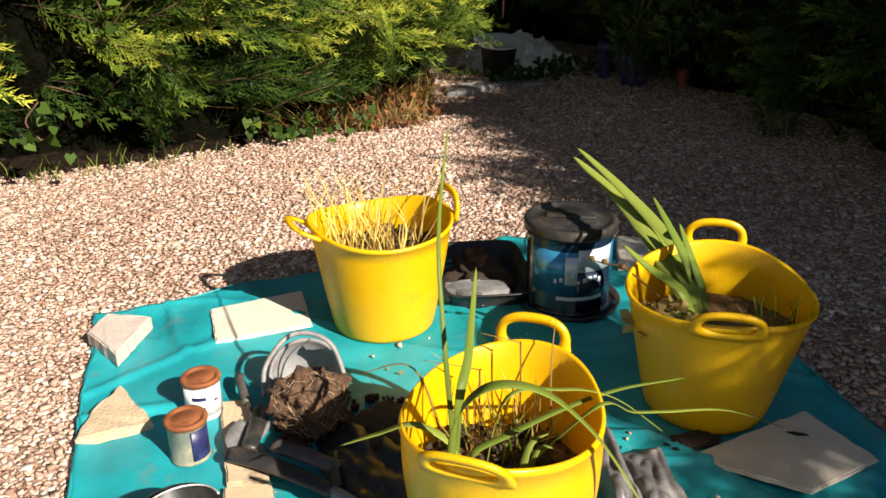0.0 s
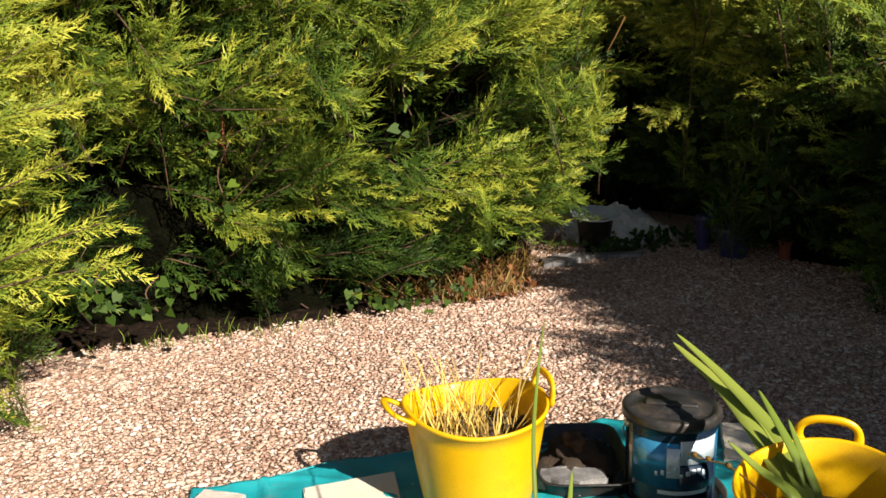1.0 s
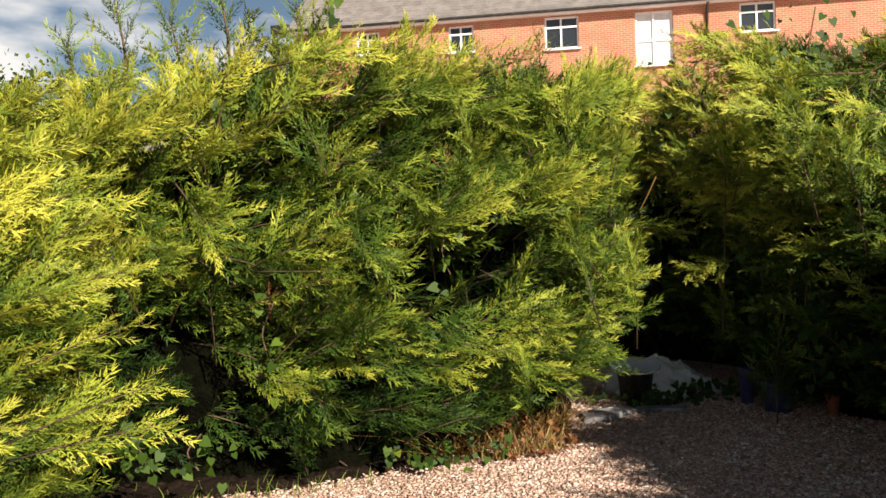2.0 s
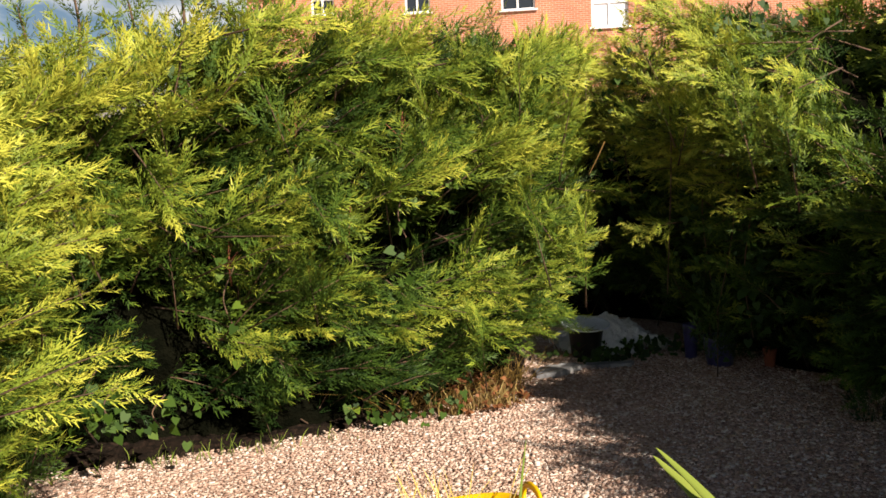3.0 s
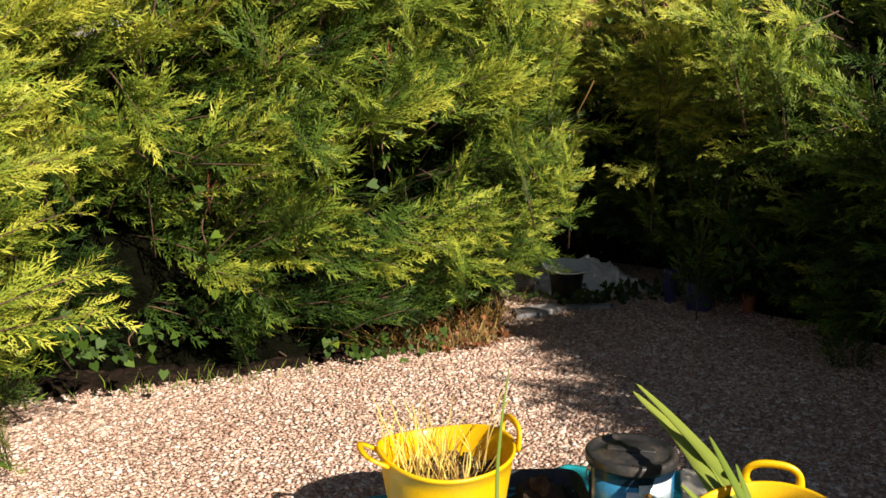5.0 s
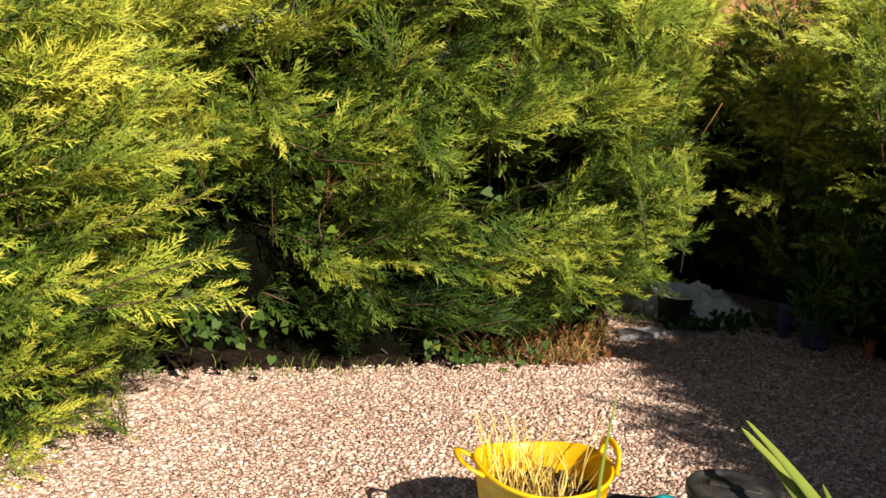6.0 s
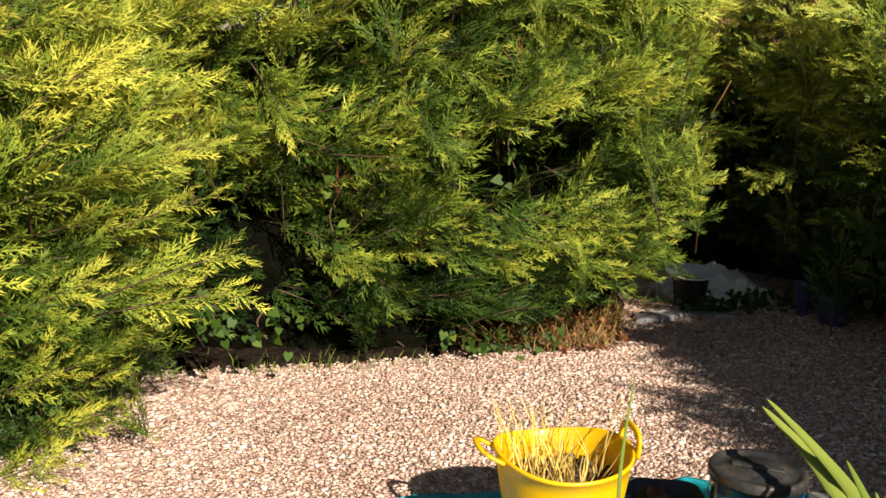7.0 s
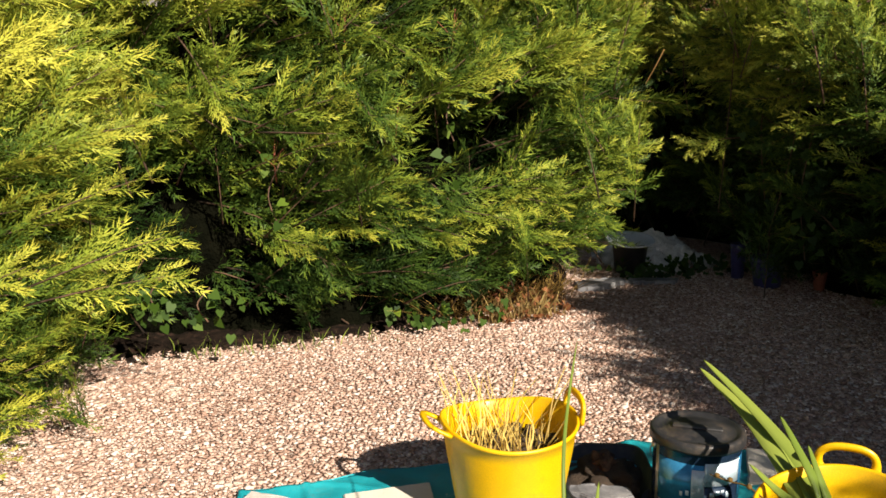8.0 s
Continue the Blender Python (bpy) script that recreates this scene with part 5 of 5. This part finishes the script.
def broad_leaves(name, spots, count, size, seed, label, parent=None, tone=0.45, mat=M_IVY, vines=True):
    """Ivy: heart-shaped leaves strewn round stems. spots: (x, y, z, spread along x, spread in height)."""
    rng = np.random.default_rng(seed)
    root = empty(name, Matrix(), label, "climber")
    heart = np.array([(0, 0.12, 0), (0.30, -0.05, 0.03), (0.48, 0.25, 0.10), (0.30, 0.62, 0.06), (0, 1.0, -0.05), (-0.30, 0.62, 0.06), (-0.48, 0.25, 0.10), (-0.30, -0.05, 0.03)])
    vs, ts = [], []
    bm = bmesh.new()
    for x, y, z, sx, sz in spots:
        for _ in range(count):
            p = np.array([x + rng.normal(0, sx), y + rng.normal(0, 0.05), max(0.02, z + rng.normal(0, sz))])
            face = np.array([rng.normal(0, 0.4), -0.9 + rng.normal(0, 0.3), 0.35 + rng.normal(0, 0.3)])
            down = np.array([rng.normal(0, 0.5), -0.25, -0.8 + rng.normal(0, 0.4)])
            vs.append((heart * size * rng.uniform(0.55, 1.25)) @ frame_of(down, face).T + p)
            ts.append(np.full(8, tone + rng.normal(0, 0.16)))
        if vines:
            tube(bm, spline([(x + 0.02, y + 0.05, max(0, z - sz * 1.6)), (x - 0.03, y + 0.06, z), (x + 0.03, y + 0.08, z + sz * 1.6)], 5), 0.004, 5)
    v = np.concatenate(vs)
    tagged(array_mesh("leaf_cover", v, np.arange(len(v)).reshape(-1, 8), mat, root, np.concatenate(ts)), kind="stuff")
    if vines:
        tagged(part("stem_tangle", bm, M_BARK, root), kind="stuff")
    else:
        bm.free()
    return root


broad_leaves("ground_ivy", [(-0.15, 4.24, 0.10, 0.10, 0.05), (0.05, 4.28, 0.10, 0.12, 0.05), (0.25, 4.38, 0.08, 0.12, 0.05), (-1.3, 3.5, 0.40, 0.14, 0.06), (-1.1, 3.55, 0.34, 0.12, 0.05)], 20, 0.048, 61, "green ivy leaves at the foot of the hedge", tone=0.4)
broad_leaves("bindweed", [(-0.80, 3.86, 0.82, 0.04, 0.10), (0.30, 4.12, 1.42, 0.10, 0.06), (0.10, 4.06, 1.2, 0.05, 0.10), (-0.95, 3.9, 2.0, 0.03, 0.08), (-0.42, 3.95, 2.42, 0.04, 0.10)], 10, 0.055, 63, "bindweed with heart-shaped leaves climbing through the hedge", tone=0.5)
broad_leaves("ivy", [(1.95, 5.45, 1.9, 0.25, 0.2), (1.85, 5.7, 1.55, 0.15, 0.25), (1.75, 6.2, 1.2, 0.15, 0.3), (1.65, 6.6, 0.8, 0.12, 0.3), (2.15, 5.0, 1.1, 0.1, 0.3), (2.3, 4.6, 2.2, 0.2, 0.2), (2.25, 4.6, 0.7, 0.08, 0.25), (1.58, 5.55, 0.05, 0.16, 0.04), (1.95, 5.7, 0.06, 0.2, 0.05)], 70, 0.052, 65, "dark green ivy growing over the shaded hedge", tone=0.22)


def hanging_stems():
    root = empty("dead_climber", Matrix(), "thin bare dead stems hanging in front of the shaded hedge", "climber")
    for pts in ([(1.88, 5.0, 1.95), (1.90, 5.02, 1.5), (1.87, 5.0, 0.95), (1.85, 5.0, 0.55)], [(2.28, 4.85, 1.4), (2.2, 4.8, 0.9), (2.08, 4.75, 0.45)], [(1.37, 4.72, 1.56), (1.31, 4.68, 1.46), (1.25, 4.66, 1.36)]):
        bm = bmesh.new()
        tube(bm, spline(pts, 6), 0.005, 5, 0.6)
        part("stem", bm, M_STRAW if pts[0][0] < 1.5 else M_BARK, root)


hanging_stems()


def red_twigs():
    root = empty("dead_branch", Matrix(), "dead reddish twigs showing in the hedge", "branch")
    for x, y, z, s in ((-0.456, 4.13, 1.66, 0.16), (0.1, 4.2, 1.62, 0.12), (-0.82, 4.02, 0.98, 0.12), (-0.2, 4.15, 1.15, 0.10)):
        bm = bmesh.new()
        tube(bm, spline([(x, y + 0.1, z - s), (x + 0.01, y, z), (x + 0.02, y - 0.02, z + s)], 5), 0.005, 5, 0.5)
        for dx, dz in ((-0.6, 0.5), (0.5, 0.55), (0.3, 0.9)):
            tube(bm, spline([(x + 0.01, y, z - 0.2 * s), (x + dx * s * 0.5, y - 0.01, z + dz * s * 0.4), (x + dx * s, y - 0.02, z + dz * s)], 4), 0.003, 4, 0.4)
        part("twig", bm, M_REDPOT, root)


red_twigs()


# ---- the hollow between the hedges ----
def rubble_heap():
    bm = bmesh.new()
    n = 46
    rows = []
    for j in range(n + 1):
        row = []
        for i in range(n + 1):
            u, v = 2 * i / n - 1, 2 * j / n - 1
            r = math.hypot(u * (1 + 0.25 * noise.noise((v * 2, 1, 0))), v)
            h = max(0, 1 - r * (1 + 0.45 * noise.noise((u * 2.4, v * 2.4, 3))))
            z = 0.26 * h ** 0.65 * (1 + 0.18 * noise.noise((u * 5, v * 5, 6))) + (0.03 * noise.noise((u * 14, v * 14, 2)) if h > 0 else 0) - 0.012
            row.append(bm.verts.new((0.41 * u, 0.42 * v, z)))
        rows.append(row)
    for j in range(n):
        for i in range(n):
            bm.faces.new((rows[j][i], rows[j][i + 1], rows[j + 1][i + 1], rows[j + 1][i]))
    root = empty("rubble_heap", pose(1.76, 6.15, 0), "heap of white plaster rubble in the shaded hollow", "rubble")
    part("mound", bm, M_PLASTER, root)
    clods("lump", root, M_PLASTER, (0.0, 0.0), 0.45, 0.0, 130, 0.03, 71)


def bird_bath():
    root = empty("plant_stand", pose(1.48, 5.74, 0), "upturned white dish resting on a dark pot", "pot")
    bm = bmesh.new()
    lathe(bm, [(0.001, 0.0), (0.10, 0.0), (0.104, 0.006), (0.13, 0.20), (0.136, 0.205), (0.136, 0.22), (0.125, 0.22), (0.11, 0.02), (0.001, 0.02)], 40)
    part("pot_body", bm, M_BLACK, root)
    bm = bmesh.new()
    lathe(bm, [(0.001, 0.222), (0.12, 0.222), (0.17, 0.240), (0.182, 0.250), (0.178, 0.256), (0.166, 0.250), (0.115, 0.234), (0.001, 0.230)], 48)
    part("dish", bm, M_WHITEPL, root, "shallow bluish white plastic dish", m=pose(0, 0.04, 0, 9, 0, 0))


def glazed_pot(place, r, h, mat, label):
    root = empty("flower_pot", pose(*place), label, "pot")
    bm = bmesh.new()
    lathe(bm, [(0.001, 0.0), (r * 0.72, 0.0), (r * 0.75, 0.006), (r * 0.98, h * 0.8), (r, h * 0.82), (r * 1.06, h * 0.84), (r * 1.06, h), (r * 0.96, h), (r * 0.9, h * 0.8), (0.001, h * 0.78)], 40)
    part("pot_body", bm, mat, root)


rubble_heap()
bird_bath()
glazed_pot((2.31, 5.25, -0.01), 0.115, 0.21, M_BLUEPOT, "dark blue glazed flower pot in the shade of the hedge")
glazed_pot((2.20, 5.5, -0.01), 0.055, 0.26, M_BLUEPOT, "small dark blue pot behind the larger one")
glazed_pot((2.60, 5.1, -0.01), 0.045, 0.14, M_REDPOT, "small terracotta pot in the shade of the hedge")
flat_piece("paving_stone", [(0.985, 5.16), (0.99, 5.30), (1.10, 5.40), (1.32, 5.42), (1.36, 5.34), (1.22, 5.22), (1.10, 5.14)], 0.04, -0.008, M_SLATE, "flat pale grey stone at the edge of the gravel", "stone", 0.008, 81)
flat_piece("paving_stone", [(1.36, 5.35), (1.40, 5.45), (1.75, 5.42), (1.70, 5.33)], 0.03, -0.008, M_SLATE, "low grey edging stone at the edge of the gravel", "stone", 0.008, 82)
broad_leaves("hanging_leaf", [(0.93, 4.72, 0.47, 0.008, 0.035)], 4, 0.05, 67, "pale withered leaf hanging from the hedge", tone=0.95, mat=M_DEADLEAF, vines=False)


# ---- beyond the hedge: brick house, far house and trees ----
def brick_material():
    m, n, l, b = material("red_brick", 0.85, 0, 0.3)
    c = n.new("ShaderNodeTexCoord")
    mapn = n.new("ShaderNodeMapping")
    mapn.inputs["Rotation"].default_value = (radians(90), 0, 0)
    l.new(c.outputs["Object"], mapn.inputs["Vector"])
    t = n.new("ShaderNodeTexBrick")
    for key, v in (("Scale", 1.0), ("Mortar Size", 0.010), ("Brick Width", 0.225), ("Row Height", 0.075), ("Mortar Smooth", 0.3), ("Bias", -0.2)):
        t.inputs[key].default_value = v
    t.inputs["Color1"].default_value, t.inputs["Color2"].default_value, t.inputs["Mortar"].default_value = (0.46, 0.17, 0.09, 1), (0.35, 0.115, 0.06, 1), (0.46, 0.36, 0.28, 1)
    l.new(mapn.outputs["Vector"], t.inputs["Vector"])
    g = noise_tex(n, l, 1.1, 6)
    shade = ramp(n, l, g.outputs["Fac"], [(0.3, (0.78, 0.76, 0.74)), (0.7, (1, 1, 1))]).outputs["Color"]
    l.new(mixed(n, l, 1.0, t.outputs["Color"], shade, "MULTIPLY"), b.inputs["Base Color"])
    bump(n, l, t.outputs["Fac"], b, 0.5, -0.008)
    return m


M_BRICK = brick_material()
M_ROOF = worn("roof_slates", (0.13, 0.115, 0.11), (0.24, 0.215, 0.20), 2.5, 0.85, fine=14, relief=0.6, depth=0.02)
M_UPVC = worn("white_window_frame", (0.76, 0.76, 0.77), (0.84, 0.84, 0.85), 3, 0.4, fine=40, relief=0.05)
M_RENDER = worn("grey_render", (0.36, 0.35, 0.34), (0.50, 0.48, 0.46), 2, 0.9, fine=30)
M_GLASS, _n, _l, _b = material("window_glass", 0.04, 0, 0.6)
_b.inputs["Base Color"].default_value = (0.02, 0.024, 0.03, 1)
M_BLIND = worn("window_blind", (0.55, 0.56, 0.58), (0.70, 0.71, 0.73), 4, 0.7)


def brick_house():
    along = Vector((7.889, -1.524, 0)).normalized()
    ang = math.degrees(math.atan2(along.y, along.x))
    root = empty("brick_house", pose(-4.62, 32.1, 0, 0, 0, ang), "red brick house with white windows beyond the hedge", "house")
    wide, deep, eave = 34.0, 8.0, 8.82
    holes = [(9.70, 10.95, 7.52, 8.70), (12.98, 14.32, 6.70, 8.66), (16.62, 17.86, 7.66, 8.70), (6.1, 7.05, 7.65, 8.65), (2.5, 3.4, 7.8, 8.65)]
    bm = bmesh.new()
    xs = sorted({0.0, wide, *(h[0] for h in holes), *(h[1] for h in holes)})
    zs = sorted({0.0, eave, *(h[2] for h in holes), *(h[3] for h in holes)})
    for x0, x1 in zip(xs, xs[1:]):
        for z0, z1 in zip(zs, zs[1:]):
            cx, cz = (x0 + x1) / 2, (z0 + z1) / 2
            if any(h[0] < cx < h[1] and h[2] < cz < h[3] for h in holes):
                continue
            q = [bm.verts.new(p) for p in ((x0, 0, z0), (x1, 0, z0), (x1, 0, z1), (x0, 0, z1))]
            bm.faces.new(q)
    bmesh.ops.remove_doubles(bm, verts=bm.verts, dist=0.001)
    g = bmesh.ops.extrude_face_region(bm, geom=list(bm.faces))["geom"]
    for v in g:
        if isinstance(v, bmesh.types.BMVert):
            v.co.y += 0.28
    part("wall", bm, M_BRICK, root, smooth=False)
    for x in (0.0, wide - 0.28):
        bm = bmesh.new()
        box(bm, (0.28, deep - 0.56, eave), Matrix.Translation((x + 0.14, deep / 2, eave / 2)))
        part("end_wall", bm, M_BRICK, root, smooth=False)
    bm = bmesh.new()
    box(bm, (wide, 0.28, eave), Matrix.Translation((wide / 2, deep - 0.14, eave / 2)))
    part("back_wall", bm, M_BRICK, root, smooth=False)
    # roof with courses of slates
    bm = bmesh.new()
    rise, courses = 3.4, 22
    for sgn in (1, -1):
        for k in range(courses):
            f0, f1 = k / courses, (k + 1) / courses
            y0, y1 = (-0.35 + (deep / 2 + 0.35) * f for f in (f0, f1))
            z0, z1 = (eave + 0.02 + rise * f for f in (f0, f1))
            if sgn < 0:
                y0, y1 = deep - y0, deep - y1
            q = [(-0.15, y0, z0 + 0.03), (wide + 0.15, y0, z0 + 0.03), (wide + 0.15, y1, z1), (-0.15, y1, z1)]
            lower = [(-0.15, y0, z0), (wide + 0.15, y0, z0)]
            v = [bm.verts.new(p) for p in q]
            bm.faces.new(v)
            w = [bm.verts.new(p) for p in lower]
            bm.faces.new((w[0], w[1], v[1], v[0]))
    bmesh.ops.remove_doubles(bm, verts=bm.verts, dist=0.0005)
    part("roof", bm, M_ROOF, root, "grey slate roof", smooth=False)
    bm = bmesh.new()
    box(bm, (wide + 0.3, 0.03, 0.16), Matrix.Translation((wide / 2, -0.30, eave + 0.0)), 0.006)
    part("fascia", bm, M_UPVC, root, "white fascia board")
    bm = bmesh.new()
    box(bm, (wide + 0.3, 0.29, 0.02), Matrix.Translation((wide / 2, -0.145, eave - 0.07)))
    part("soffit", bm, M_UPVC, root, "white soffit")
    bm = bmesh.new()
    lathe_pts = [(-0.2 + (wide + 0.4) * k / 6, -0.375, eave + 0.03) for k in range(7)]
    tube(bm, lathe_pts, 0.055, 10)
    part("gutter", bm, M_BLACK, root, "dark gutter")
    bm = bmesh.new()
    tube(bm, [(15.5, -0.06, 0), (15.5, -0.06, 4), (15.5, -0.06, eave - 0.35), (15.5, -0.30, eave - 0.05)], 0.05, 10)
    part("drainpipe", bm, M_BLACK, root, "dark drainpipe")
    bm = bmesh.new()
    box(bm, (0.75, 0.5, 0.32), Matrix.Translation((-0.55, 0.2, eave + 0.22)), 0.02)
    part("eave_box", bm, M_BLACK, root, "dark boxed end of the eaves")
    for k, (x0, x1, z0, z1) in enumerate(holes):
        w = part("window_frame", frame_bars(x0, x1, z0, z1, k), M_UPVC, root)
        for a, b in window_panes(x0, x1):
            bm = bmesh.new()
            box(bm, (b - a, 0.012, z1 - z0 - 0.10), Matrix.Translation(((a + b) / 2, 0.13, (z0 + z1) / 2)))
            part("pane", bm, M_GLASS if not (k == 1) else M_BLIND, w, smooth=False)
        bm = bmesh.new()
        box(bm, (x1 - x0 + 0.16, 0.16, 0.06), Matrix.Translation(((x0 + x1) / 2, -0.03, z0 - 0.03)), 0.01)
        part("sill", bm, M_UPVC, w)
        if k == 0:
            bm = bmesh.new()
            box(bm, (0.46, 0.012, 0.9), Matrix.Translation((x1 - 0.30, 0.17, (z0 + z1) / 2)))
            part("blind", bm, M_BLIND, w)


def window_panes(x0, x1):
    mid = x0 + (x1 - x0) * 0.48
    return ((x0 + 0.06, mid - 0.03), (mid + 0.03, x1 - 0.06))


def frame_bars(x0, x1, z0, z1, k):
    bm = bmesh.new()
    mid = x0 + (x1 - x0) * 0.48
    for x in (x0 + 0.035, mid, x1 - 0.035):
        box(bm, (0.07, 0.07, z1 - z0), Matrix.Translation((x, 0.11, (z0 + z1) / 2)), 0.008)
    for z in (z0 + 0.035, z1 - 0.035, z0 + (z1 - z0) * (0.46 if k == 1 else 0.68)):
        box(bm, (x1 - x0 - 0.01, 0.064, 0.07), Matrix.Translation(((x0 + x1) / 2, 0.11, z)), 0.008)
    return bm


brick_house()


def far_house(place, turn, w, d, h):
    root = empty("far_house", pose(*place, 0, 0, turn), "distant grey rendered house with a slate roof", "house")
    bm = bmesh.new()
    box(bm, (w, d, h), Matrix.Translation((0, 0, h / 2)), 0.02)
    part("wall", bm, M_RENDER, root, smooth=False)
    bm = bmesh.new()
    a = [bm.verts.new(p) for p in ((-w / 2 - 0.3, -d / 2 - 0.4, h + 0.02), (w / 2 + 0.3, -d / 2 - 0.4, h + 0.02), (w / 2 + 0.3, d / 2 + 0.4, h + 0.02), (-w / 2 - 0.3, d / 2 + 0.4, h + 0.02), (-w / 2, 0, h + 2.2), (w / 2, 0, h + 2.2))]
    for f in ((0, 1, 5, 4), (2, 3, 4, 5), (1, 2, 5), (3, 0, 4), (0, 3, 2, 1)):
        bm.faces.new([a[i] for i in f])
    part("roof", bm, M_ROOF, root, smooth=False)
    for x in (-w * 0.25, w * 0.25):
        bm = bmesh.new()
        box(bm, (1.1, 0.06, 1.1), Matrix.Translation((x, -d / 2 - 0.02, h - 1.0)), 0.02)
        fr = part("window", bm, M_UPVC, root)
        bm = bmesh.new()
        box(bm, (0.9, 0.02, 0.9), Matrix.Translation((x, -d / 2 - 0.06, h - 1.0)))
        part("pane", bm, M_GLASS, fr)


far_house((-15.5, 38, 0), 20, 9, 7, 4.2)


def tree(place, height, spread, seed):
    rng = np.random.default_rng(seed)
    root = empty("tree", pose(*place), "dark green leafy tree in the distance", "tree")
    bm = bmesh.new()
    tube(bm, spline([(0, 0, 0), (0.1, 0, height * 0.4), (0, 0.1, height * 0.9)], 6), 0.22, 8, 0.2)
    ends = []
    for k in range(14):
        a, z = k * 2.4, height * (0.3 + 0.045 * k)
        reach = spread * (1.1 - 0.05 * k)
        e = Vector((reach * math.cos(a), reach * math.sin(a), z + reach * 0.5))
        ends.append(e)
        tube(bm, spline([(0, 0, z), (e.x * 0.5, e.y * 0.5, z + reach * 0.35), e], 4), 0.07, 6, 0.2)
    part("trunk", bm, M_BARK, root)
    shape = np.array([(0, 0, 0), (0.4, 0.5, 0.1), (0, 1, 0), (-0.4, 0.5, 0.1)])
    vs, ts = [], []
    for e in ends + [Vector((0, 0, height * 0.9))]:
        for _ in range(260):
            p = np.array(e) * rng.uniform(0.55, 1.0) ** np.array([1, 1, 0.3]) + rng.normal(0, spread * 0.26, 3)
            vs.append((shape * rng.uniform(0.10, 0.22)) @ frame_of(rng.normal(0, 1, 3), rng.normal(0, 1, 3)).T + p)
            ts.append(np.full(4, 0.35 + rng.normal(0, 0.15)))
    v = np.concatenate(vs)
    tagged(array_mesh("crown", v, np.arange(len(v)).reshape(-1, 4), M_IVY, root, np.concatenate(ts)), kind="stuff")


tree((-12.6, 26, 0), 6.6, 1.7, 91)
tree((-21, 40, 0), 7.2, 2.6, 93)
